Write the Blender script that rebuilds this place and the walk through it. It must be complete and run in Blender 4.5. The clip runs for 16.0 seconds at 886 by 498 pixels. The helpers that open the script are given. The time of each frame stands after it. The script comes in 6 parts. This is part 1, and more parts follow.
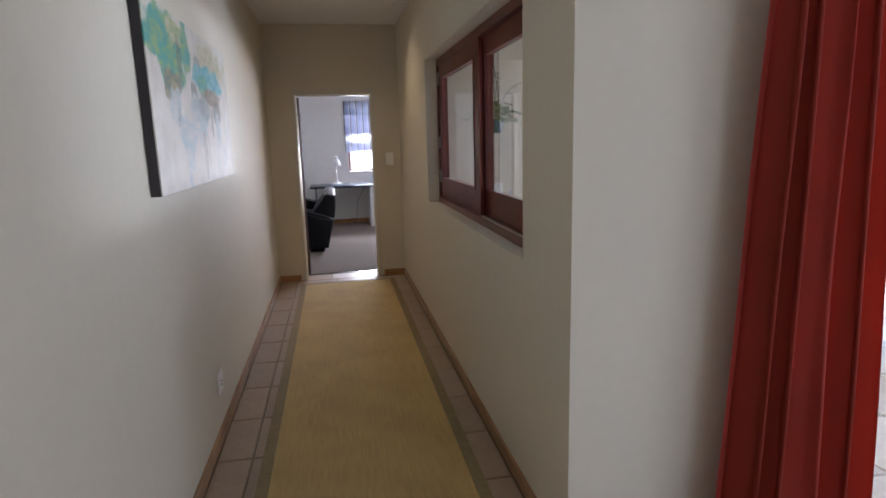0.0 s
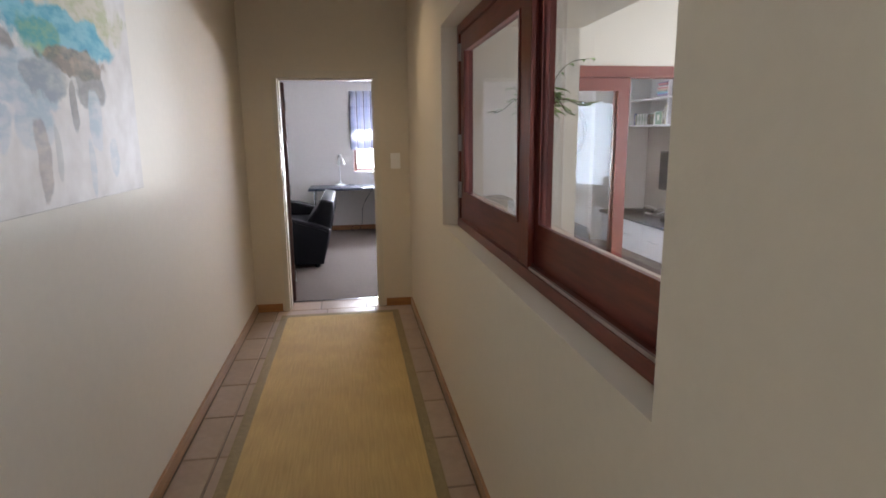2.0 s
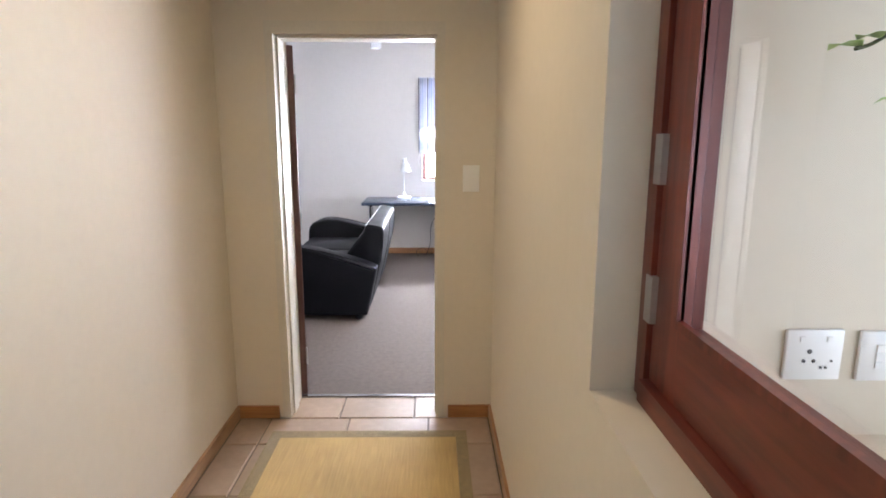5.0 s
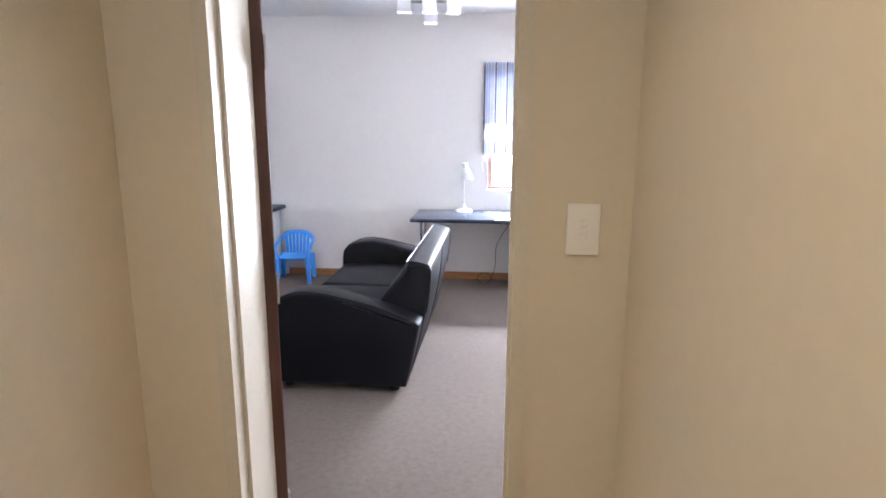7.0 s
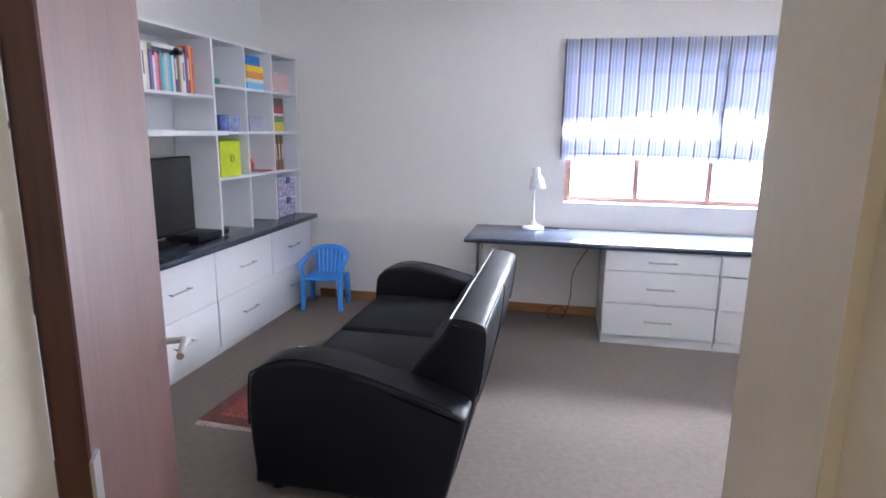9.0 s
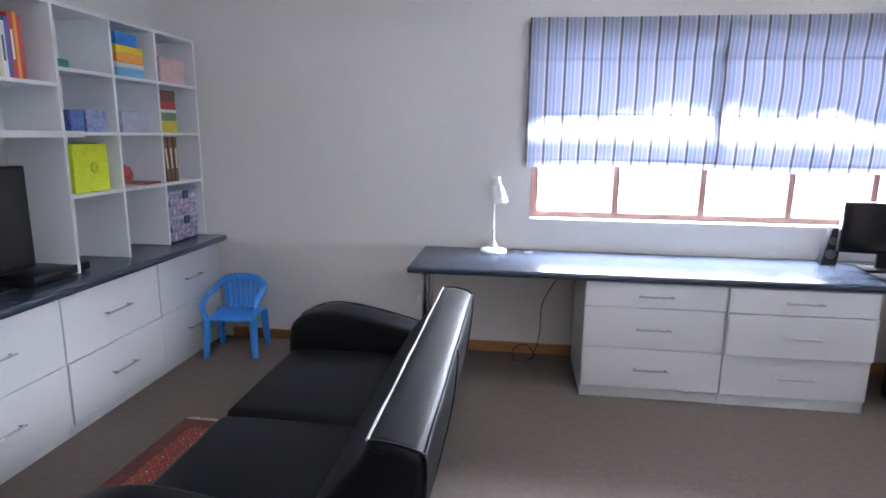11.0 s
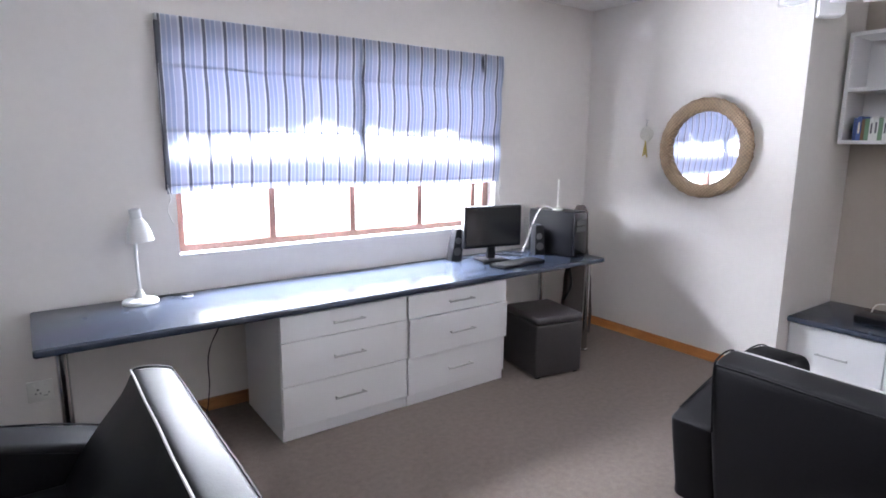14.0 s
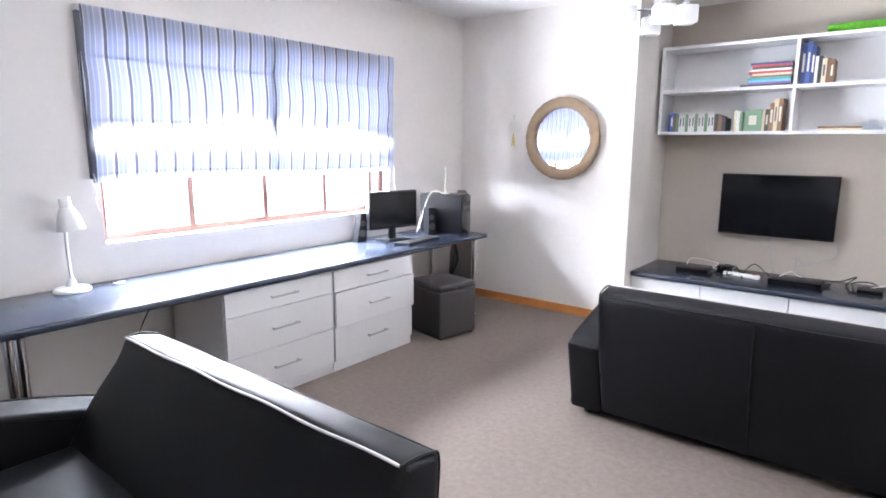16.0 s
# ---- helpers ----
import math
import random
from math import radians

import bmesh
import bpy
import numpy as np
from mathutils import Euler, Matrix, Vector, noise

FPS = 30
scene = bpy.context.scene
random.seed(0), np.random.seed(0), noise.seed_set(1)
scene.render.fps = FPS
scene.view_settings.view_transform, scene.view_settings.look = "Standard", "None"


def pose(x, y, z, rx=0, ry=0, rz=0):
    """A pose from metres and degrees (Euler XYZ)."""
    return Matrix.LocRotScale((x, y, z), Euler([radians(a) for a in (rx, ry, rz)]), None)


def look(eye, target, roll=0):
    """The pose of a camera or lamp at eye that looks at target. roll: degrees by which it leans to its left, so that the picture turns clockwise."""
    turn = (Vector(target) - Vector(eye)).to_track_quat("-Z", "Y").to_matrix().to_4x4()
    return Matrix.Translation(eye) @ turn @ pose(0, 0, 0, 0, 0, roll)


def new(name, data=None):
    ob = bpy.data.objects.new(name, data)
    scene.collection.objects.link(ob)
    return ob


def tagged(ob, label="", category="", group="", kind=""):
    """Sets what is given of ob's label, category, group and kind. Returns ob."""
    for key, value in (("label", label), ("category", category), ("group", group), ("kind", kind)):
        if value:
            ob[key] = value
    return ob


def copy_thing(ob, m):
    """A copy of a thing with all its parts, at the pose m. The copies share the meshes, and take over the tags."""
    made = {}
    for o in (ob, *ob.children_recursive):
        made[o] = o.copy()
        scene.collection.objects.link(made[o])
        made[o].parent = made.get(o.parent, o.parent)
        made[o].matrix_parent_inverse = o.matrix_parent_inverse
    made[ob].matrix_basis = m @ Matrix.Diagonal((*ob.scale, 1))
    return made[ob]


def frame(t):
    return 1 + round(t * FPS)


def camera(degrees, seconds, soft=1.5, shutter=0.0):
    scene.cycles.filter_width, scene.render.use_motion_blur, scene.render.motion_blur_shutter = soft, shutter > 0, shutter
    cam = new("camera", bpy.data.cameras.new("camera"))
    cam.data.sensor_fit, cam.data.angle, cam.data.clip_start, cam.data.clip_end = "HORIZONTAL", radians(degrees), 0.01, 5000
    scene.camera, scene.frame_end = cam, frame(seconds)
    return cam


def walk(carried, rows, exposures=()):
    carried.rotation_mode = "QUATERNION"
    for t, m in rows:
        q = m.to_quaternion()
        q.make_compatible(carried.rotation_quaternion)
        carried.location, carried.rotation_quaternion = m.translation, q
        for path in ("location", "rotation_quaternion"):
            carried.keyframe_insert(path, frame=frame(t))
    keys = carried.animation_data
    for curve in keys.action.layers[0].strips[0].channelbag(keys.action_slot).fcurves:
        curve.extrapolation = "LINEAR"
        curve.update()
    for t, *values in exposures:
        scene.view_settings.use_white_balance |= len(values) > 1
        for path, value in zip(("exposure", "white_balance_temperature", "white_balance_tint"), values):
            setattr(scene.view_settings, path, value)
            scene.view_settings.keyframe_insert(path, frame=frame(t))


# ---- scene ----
cam = camera(75.0, 16.0, 1.7)

PATH = [
    (0, (0.716, -6.449, 1.511), (1.067, -4.516, 1.137), -1.6),
    (0.5, (0.78, -6.172, 1.509), (1.119, -4.238, 1.131), -1.3),
    (1, (0.82, -5.846, 1.514), (1.147, -3.909, 1.136), -1.0),
    (1.5, (0.893, -5.487, 1.51), (1.217, -3.55, 1.131), -0.8),
    (2, (0.932, -5.138, 1.523), (1.234, -3.198, 1.139), -0.6),
    (2.5, (0.992, -4.788, 1.525), (1.242, -2.841, 1.143), -0.4),
    (3, (1.068, -4.428, 1.526), (1.277, -2.477, 1.141), -0.3),
    (3.5, (1.115, -4.069, 1.532), (1.257, -2.112, 1.144), -0.2),
    (4, (1.109, -3.715, 1.53), (1.204, -1.755, 1.141), 0.1),
    (4.5, (1.125, -3.345, 1.519), (1.195, -1.383, 1.139), 0.2),
    (7, (1.094, -1.512, 1.56), (0.909, 0.44, 1.163), 0.2),
    (7.5, (1.069, -1.18, 1.556), (0.812, 0.763, 1.158), 0.4),
    (8, (1.055, -0.854, 1.543), (0.666, 1.065, 1.138), 0.6),
    (10.5, (0.849, 0.392, 1.527), (0.453, 2.312, 1.13), 0.8),
    (11, (0.889, 0.636, 1.518), (0.642, 2.582, 1.129), 0.7),
    (11.5, (0.916, 0.823, 1.526), (0.861, 2.785, 1.14), 0.8),
    (12, (0.872, 0.953, 1.565), (1.142, 2.897, 1.179), 0.7),
    (12.5, (0.803, 1.017, 1.555), (1.406, 2.889, 1.192), 0.4),
    (13, (0.649, 1.031, 1.557), (1.473, 2.819, 1.203), 0.4),
    (13.5, (0.528, 1.025, 1.585), (1.488, 2.741, 1.222), 0.5),
    (14, (0.3, 1.107, 1.595), (1.455, 2.7, 1.238), 0.5),
    (14.5, (0.128, 1.1, 1.588), (1.407, 2.597, 1.239), 0.4),
    (15, (-0.052, 1.057, 1.569), (1.31, 2.479, 1.221), 0.4),
    (15.5, (-0.202, 1.043, 1.551), (1.235, 2.39, 1.203), 0.3),
    (16, (-0.37, 1.041, 1.531), (1.17, 2.266, 1.174), 0.2),
]
EXPOSURES = [(0.0, -1.0, 6350, 15), (0.5, -1.15, 6350, 15), (1.5, -0.9, 6450, 15), (2.5, -0.35, 6500, 14), (3.0, -0.2, 6450, 13), (4.5, 0.25, 6400, 13), (7.0, 0.35, 6250, 14), (8.0, 0.05, 6200, 14), (10.5, -0.5, 6200, 12), (11.5, -0.95, 6250, 12),
             (12.2, -1.4, 6300, 13), (12.7, -1.3, 6350, 13), (13.5, -0.85, 6400, 13), (14.5, -0.38, 6450, 12), (16.0, 0.08, 6500, 12)]
walk(cam, [(t, look(eye, target, roll)) for t, eye, target, roll in PATH], EXPOSURES)


# ---- world, sun, large lights ----
world = bpy.data.worlds.new("world")
scene.world = world
world.use_nodes = True
wn = world.node_tree
sky = wn.nodes.new("ShaderNodeTexSky")
sky.sky_type = "NISHITA"
sky.sun_disc = False
sky.sun_elevation = radians(52)
sky.sun_rotation = radians(6)
wn.nodes["Background"].inputs[1].default_value = 0.12
wn.links.new(sky.outputs[0], wn.nodes["Background"].inputs[0])

sun = new("sun", bpy.data.lights.new("sun", "SUN"))
sun.data.energy, sun.data.angle, sun.data.color = 5.0, radians(0.5), (1.0, 0.95, 0.88)
sun.matrix_world = look((2.6, 9.0, 5.63), (2.1, 4.6, 0.0))


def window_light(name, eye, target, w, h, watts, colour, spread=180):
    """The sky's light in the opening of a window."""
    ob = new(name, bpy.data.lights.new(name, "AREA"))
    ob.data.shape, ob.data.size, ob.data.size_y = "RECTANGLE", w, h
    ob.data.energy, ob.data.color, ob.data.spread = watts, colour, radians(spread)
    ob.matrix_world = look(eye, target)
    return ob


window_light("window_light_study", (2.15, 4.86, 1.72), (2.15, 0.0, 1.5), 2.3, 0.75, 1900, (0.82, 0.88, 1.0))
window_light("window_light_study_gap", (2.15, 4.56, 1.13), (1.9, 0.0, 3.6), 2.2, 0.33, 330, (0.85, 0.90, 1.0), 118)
window_light("window_light_dining", (6.45, -2.65, 1.00), (0.0, -2.9, 1.05), 2.2, 0.45, 350, (0.71, 0.82, 1.0))
window_light("window_light_lounge", (6.45, -7.5, 1.25), (0.0, -5.2, 1.2), 1.8, 2.0, 130, (0.66, 0.79, 1.0))
window_light("window_light_garden", (4.2, -9.12, 1.2), (3.6, 0.0, 1.3), 3.4, 2.1, 58, (0.58, 0.73, 1.0))

# ---- materials ----


def mat(name, col, rough=0.6, metal=0.0, var=0.10, scale=3.0, fine=70.0, bump=0.15, bscale=180.0, dist=0.002, second=None, spec=0.5, rnd=0.0):
    m = bpy.data.materials.new(name)
    m.use_nodes = True
    t, ln = m.node_tree, m.node_tree.links
    b = t.nodes["Principled BSDF"]
    b.inputs["Roughness"].default_value, b.inputs["Metallic"].default_value = rough, metal
    b.inputs["Specular IOR Level"].default_value = spec
    co = t.nodes.new("ShaderNodeTexCoord")
    n1, n2 = t.nodes.new("ShaderNodeTexNoise"), t.nodes.new("ShaderNodeTexNoise")
    n1.inputs["Scale"].default_value, n2.inputs["Scale"].default_value = scale, fine
    n1.inputs["Detail"].default_value, n2.inputs["Detail"].default_value = 4, 3
    ln.new(co.outputs["Object"], n1.inputs["Vector"])
    ln.new(co.outputs["Object"], n2.inputs["Vector"])
    add = t.nodes.new("ShaderNodeMath")
    add.operation = "ADD"
    ln.new(n1.outputs[0], add.inputs[0])
    ln.new(n2.outputs[0], add.inputs[1])
    half = t.nodes.new("ShaderNodeMapRange")
    half.inputs[1].default_value, half.inputs[2].default_value = 0.6, 1.4
    ln.new(add.outputs[0], half.inputs[0])
    mix = t.nodes.new("ShaderNodeMix")
    mix.data_type = "RGBA"
    lo = tuple(c * (1 - var) for c in col)
    hi = second or tuple(min(1, c * (1 + var)) for c in col)
    mix.inputs[6].default_value, mix.inputs[7].default_value = (*lo, 1), (*hi, 1)
    ln.new(half.outputs[0], mix.inputs[0])
    last = mix.outputs[2]
    if rnd:
        info, hsv, mr = t.nodes.new("ShaderNodeObjectInfo"), t.nodes.new("ShaderNodeHueSaturation"), t.nodes.new("ShaderNodeMapRange")
        mr.inputs[3].default_value, mr.inputs[4].default_value = 1 - rnd, 1 + rnd
        ln.new(info.outputs["Random"], mr.inputs[0])
        ln.new(mr.outputs[0], hsv.inputs["Value"])
        ln.new(last, hsv.inputs["Color"])
        last = hsv.outputs[0]
    ln.new(last, b.inputs["Base Color"])
    if rough > 0.05:
        rr = t.nodes.new("ShaderNodeMapRange")
        rr.inputs[3].default_value, rr.inputs[4].default_value = max(0.02, rough - 0.06), min(1, rough + 0.06)
        ln.new(n1.outputs[0], rr.inputs[0])
        ln.new(rr.outputs[0], b.inputs["Roughness"])
    if bump:
        nb, bp = t.nodes.new("ShaderNodeTexNoise"), t.nodes.new("ShaderNodeBump")
        nb.inputs["Scale"].default_value, nb.inputs["Detail"].default_value = bscale, 4
        bp.inputs["Strength"].default_value, bp.inputs["Distance"].default_value = bump, dist
        ln.new(co.outputs["Object"], nb.inputs["Vector"])
        ln.new(nb.outputs[0], bp.inputs["Height"])
        ln.new(bp.outputs[0], b.inputs["Normal"])
    return m


def wood(name, col, dark, rough=0.35, axis=2, stretch=14.0):
    """Stained wood with grain along one axis."""
    m = mat(name, col, rough, bump=0.0)
    t, ln = m.node_tree, m.node_tree.links
    b = t.nodes["Principled BSDF"]
    co, mp, nz, ramp = t.nodes.new("ShaderNodeTexCoord"), t.nodes.new("ShaderNodeMapping"), t.nodes.new("ShaderNodeTexNoise"), t.nodes.new("ShaderNodeValToRGB")
    s = [60.0, 60.0, 60.0]
    s[axis] = 60.0 / stretch
    mp.inputs["Scale"].default_value = s
    nz.inputs["Scale"].default_value, nz.inputs["Detail"].default_value = 1.0, 6
    ramp.color_ramp.elements[0].position, ramp.color_ramp.elements[1].position = 0.3, 0.7
    ramp.color_ramp.elements[0].color, ramp.color_ramp.elements[1].color = (*dark, 1), (*col, 1)
    bp = t.nodes.new("ShaderNodeBump")
    bp.inputs["Strength"].default_value, bp.inputs["Distance"].default_value = 0.15, 0.001
    ln.new(co.outputs["Object"], mp.inputs[0])
    ln.new(mp.outputs[0], nz.inputs["Vector"])
    ln.new(nz.outputs[0], ramp.inputs[0])
    ln.new(ramp.outputs[0], b.inputs["Base Color"])
    ln.new(nz.outputs[0], bp.inputs["Height"])
    ln.new(bp.outputs[0], b.inputs["Normal"])
    return m


def weave(name, col, dark, sx, sy, rough=0.85, depth=0.004, axes=(0, 1), streak=None):
    """Ribs across each other: straw matting, wicker, rope."""
    m = mat(name, col, rough, bump=0.0, second=tuple(min(1, c * 1.35) for c in col), var=0.34, fine=40)
    t, ln = m.node_tree, m.node_tree.links
    b = t.nodes["Principled BSDF"]
    co, sep = t.nodes.new("ShaderNodeTexCoord"), t.nodes.new("ShaderNodeSeparateXYZ")
    if streak:
        mp = t.nodes.new("ShaderNodeMapping")
        mp.inputs["Scale"].default_value = streak
        ln.new(co.outputs["Object"], mp.inputs[0])
        for n in list(t.nodes):
            if n.bl_idname == "ShaderNodeTexNoise" and n.inputs["Scale"].default_value > 30:
                n.inputs["Scale"].default_value = 1.0
                ln.new(mp.outputs[0], n.inputs["Vector"])
    wob, vm = t.nodes.new("ShaderNodeTexNoise"), t.nodes.new("ShaderNodeVectorMath")
    wob.inputs["Scale"].default_value = 5.0
    vm.operation = "MULTIPLY_ADD"
    vm.inputs[1].default_value = (0.02, 0.02, 0.02)
    ln.new(co.outputs["Object"], wob.inputs["Vector"])
    ln.new(wob.outputs[1], vm.inputs[0])
    ln.new(co.outputs["Object"], vm.inputs[2])
    ln.new(vm.outputs[0], sep.inputs[0])
    outs = []
    for ax, s in zip(axes, (sx, sy)):
        k, sn = t.nodes.new("ShaderNodeMath"), t.nodes.new("ShaderNodeMath")
        k.operation, sn.operation = "MULTIPLY", "SINE"
        k.inputs[1].default_value = 2 * math.pi / s
        ln.new(sep.outputs[ax], k.inputs[0])
        ln.new(k.outputs[0], sn.inputs[0])
        outs.append(sn.outputs[0])
    mul = t.nodes.new("ShaderNodeMath")
    mul.operation = "MULTIPLY"
    ln.new(outs[0], mul.inputs[0])
    ln.new(outs[1], mul.inputs[1])
    mr, mx = t.nodes.new("ShaderNodeMapRange"), t.nodes.new("ShaderNodeMix")
    mr.inputs[1].default_value, mr.inputs[2].default_value = -1, 1
    mx.data_type = "RGBA"
    ln.new(mul.outputs[0], mr.inputs[0])
    ln.new(mr.outputs[0], mx.inputs[0])
    src = b.inputs["Base Color"].links[0].from_socket
    mx.inputs[6].default_value = (*dark, 1)
    ln.new(src, mx.inputs[7])
    ln.new(mx.outputs[2], b.inputs["Base Color"])
    bp = t.nodes.new("ShaderNodeBump")
    bp.inputs["Strength"].default_value, bp.inputs["Distance"].default_value = 0.6, depth
    ln.new(mr.outputs[0], bp.inputs["Height"])
    ln.new(bp.outputs[0], b.inputs["Normal"])
    return m


def glass(name, tint=(0.95, 0.97, 0.96)):
    m = bpy.data.materials.new(name)
    m.use_nodes = True
    b = m.node_tree.nodes["Principled BSDF"]
    b.inputs["Base Color"].default_value = (*tint, 1)
    b.inputs["Transmission Weight"].default_value, b.inputs["Roughness"].default_value, b.inputs["IOR"].default_value = 1.0, 0.0, 1.45
    return m


def glow(name, col, power):
    m = mat(name, col, 0.4, bump=0)
    b = m.node_tree.nodes["Principled BSDF"]
    b.inputs["Emission Color"].default_value, b.inputs["Emission Strength"].default_value = (*col, 1), power
    return m


M_WALL = mat("wall_paint", (0.66, 0.588, 0.468), 0.75, var=0.025, scale=1.2, fine=25, bump=0.25, bscale=90, dist=0.0015)
# Wall colour lowered here: the shade of the alcove is put into it.
M_WALL3 = mat("alcove_wall_shaded", (0.42, 0.375, 0.325), 0.75, var=0.025, scale=1.2, fine=25, bump=0.25, bscale=90, dist=0.0015)
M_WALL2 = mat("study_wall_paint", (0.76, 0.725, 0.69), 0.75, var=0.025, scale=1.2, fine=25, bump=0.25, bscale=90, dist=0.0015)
M_CEIL = mat("ceiling_paint", (0.84, 0.83, 0.82), 0.85, var=0.02, scale=2, bump=0.15, bscale=120)
M_CARPET = mat("carpet", (0.142, 0.116, 0.101), 0.97, var=0.20, scale=30, fine=170, bump=0.7, bscale=420, dist=0.005, spec=0.1)
M_TILE = mat("floor_tile", (0.35, 0.25, 0.175), 0.42, var=0.14, scale=4, fine=22, bump=0.2, bscale=30, rnd=0.12)
M_TILE2 = mat("dining_tile", (0.60, 0.52, 0.44), 0.40, var=0.14, scale=4, fine=22, bump=0.2, bscale=30, rnd=0.12)
M_GROUT = mat("grout", (0.20, 0.16, 0.12), 0.9)
M_SKIRT = wood("skirting_wood", (0.42, 0.20, 0.075), (0.27, 0.115, 0.04), 0.4, 0)
M_SKIRTY = wood("skirting_wood_long", (0.40, 0.22, 0.10), (0.26, 0.13, 0.06), 0.4, 1)
M_RED = wood("red_stained_wood", (0.175, 0.036, 0.021), (0.095, 0.018, 0.011), 0.33, 2)
M_REDY = wood("red_stained_wood_long", (0.175, 0.036, 0.021), (0.095, 0.018, 0.011), 0.33, 1)
M_RED2 = wood("red_door_wood", (0.25, 0.065, 0.04), (0.16, 0.04, 0.025), 0.35, 2)
M_RED2X = wood("red_door_wood_across", (0.25, 0.065, 0.04), (0.16, 0.04, 0.025), 0.35, 0)
M_DARKWOOD = wood("dark_door_wood", (0.10, 0.040, 0.030), (0.055, 0.022, 0.018), 0.4, 2)
M_FRAME = mat("cream_metal_paint", (0.62, 0.57, 0.47), 0.45, var=0.05, bump=0.05)
M_WHITE = mat("white_melamine", (0.80, 0.80, 0.81), 0.32, var=0.02, fine=200, bump=0.03, bscale=400)
M_TOP = mat("dark_laminate", (0.028, 0.036, 0.056), 0.25, var=0.06, scale=8, fine=200, bump=0.06, bscale=500)
M_CHROME = mat("chrome", (0.62, 0.62, 0.63), 0.18, 1.0, var=0.03, bump=0)
M_BRUSHED = mat("brushed_metal", (0.50, 0.50, 0.50), 0.35, 1.0, var=0.05, bump=0)
M_LEATHER = mat("black_leather", (0.005, 0.0048, 0.0062), 0.50, var=0.30, scale=5, fine=90, bump=0.35, bscale=170, dist=0.0015, spec=0.14)
M_PIPING = mat("grey_piping", (0.55, 0.54, 0.53), 0.5, bump=0)
M_BLUE = mat("blue_plastic", (0.05, 0.30, 0.80), 0.35, var=0.06, bump=0.05)
M_BLACK = mat("black_plastic", (0.008, 0.008, 0.0095), 0.40, var=0.2, bump=0.05, spec=0.18)
M_SCREEN = mat("screen_glass", (0.006, 0.006, 0.008), 0.10, var=0.1, bump=0)
M_PLASTIC = mat("white_plastic", (0.80, 0.79, 0.75), 0.35, var=0.02, bump=0)
M_DARKHOLE = mat("socket_hole", (0.06, 0.06, 0.06), 0.7, bump=0)
M_LAMP = mat("white_lamp_metal", (0.78, 0.79, 0.78), 0.3, var=0.03, bump=0)
M_OTTO = mat("grey_faux_leather", (0.036, 0.031, 0.032), 0.45, var=0.25, scale=6, bump=0.3, bscale=160)
M_GLASS = glass("clear_glass")
M_MIRROR = mat("mirror_silver", (0.90, 0.91, 0.92), 0.015, 1.0, var=0.0, bump=0)
M_MAT = weave("straw_matting", (0.56, 0.39, 0.15), (0.42, 0.28, 0.10), 0.014, 0.009, 0.9, 0.002, (0, 1), (110.0, 5.0, 1.0))
M_MATEDGE = weave("mat_binding", (0.33, 0.255, 0.13), (0.20, 0.15, 0.075), 0.008, 0.008, 0.9, 0.002)
M_SEAGRASS = weave("seagrass_rope", (0.33, 0.235, 0.15), (0.17, 0.115, 0.07), 0.026, 0.026, 0.8, 0.008, (1, 2))
M_WICKER = mat("wicker", (0.25, 0.185, 0.135), 0.65, var=0.45, scale=22, fine=120, second=(0.42, 0.34, 0.27), bump=0.4, bscale=220, dist=0.002)
M_CURTAIN = mat("red_curtain", (0.44, 0.050, 0.027), 0.75, var=0.18, scale=2.5, fine=300, bump=0.3, bscale=500, dist=0.001)

# ---- building helpers ----


def bx(bm, x0, x1, y0, y1, z0, z1, m=None):
    vs = [Vector((x, y, z)) for x in (x0, x1) for y in (y0, y1) for z in (z0, z1)]
    vs = [bm.verts.new(m @ v if m else v) for v in vs]
    for a, b, c, d in ((0, 1, 3, 2), (4, 6, 7, 5), (0, 4, 5, 1), (2, 3, 7, 6), (0, 2, 6, 4), (1, 5, 7, 3)):
        bm.faces.new((vs[a], vs[b], vs[c], vs[d]))
    return vs


def rbx(x0, x1, y0, y1, z0, z1, r=0.01, seg=2):
    """A box with rounded edges."""
    bm = bmesh.new()
    bx(bm, x0, x1, y0, y1, z0, z1)
    bmesh.ops.bevel(bm, geom=list(bm.edges), offset=r, segments=seg, profile=0.5, affect="EDGES")
    return bm


def tube(bm, pts, r, seg=10, r1=None, cap=True):
    """A round bar along a line of points."""
    pts = [Vector(p) for p in pts]
    rings = []
    for i, p in enumerate(pts):
        d = (pts[min(i + 1, len(pts) - 1)] - pts[max(i - 1, 0)]).normalized()
        u = d.cross(Vector((0, 0, 1)) if abs(d.z) < 0.9 else Vector((1, 0, 0))).normalized()
        v = d.cross(u)
        rad = r if r1 is None else r + (r1 - r) * i / (len(pts) - 1)
        rings.append([bm.verts.new(p + rad * (math.cos(a) * u + math.sin(a) * v)) for a in (2 * math.pi * k / seg for k in range(seg))])
    for a, b in zip(rings, rings[1:]):
        for k in range(seg):
            bm.faces.new((a[k], a[(k + 1) % seg], b[(k + 1) % seg], b[k]))
    if cap:
        bm.faces.new(rings[0][::-1])
        bm.faces.new(rings[-1])
    return bm


def lathe(bm, prof, seg=24, m=None):
    """A turned shape from (radius, height) pairs about z."""
    m = m or Matrix()
    rings = [[bm.verts.new(m @ Vector((r * math.cos(a), r * math.sin(a), z))) for a in (2 * math.pi * k / seg for k in range(seg))] for r, z in prof]
    for a, b in zip(rings, rings[1:]):
        for k in range(seg):
            bm.faces.new((a[k], a[(k + 1) % seg], b[(k + 1) % seg], b[k]))
    bm.faces.new(rings[0][::-1])
    bm.faces.new(rings[-1])
    return bm


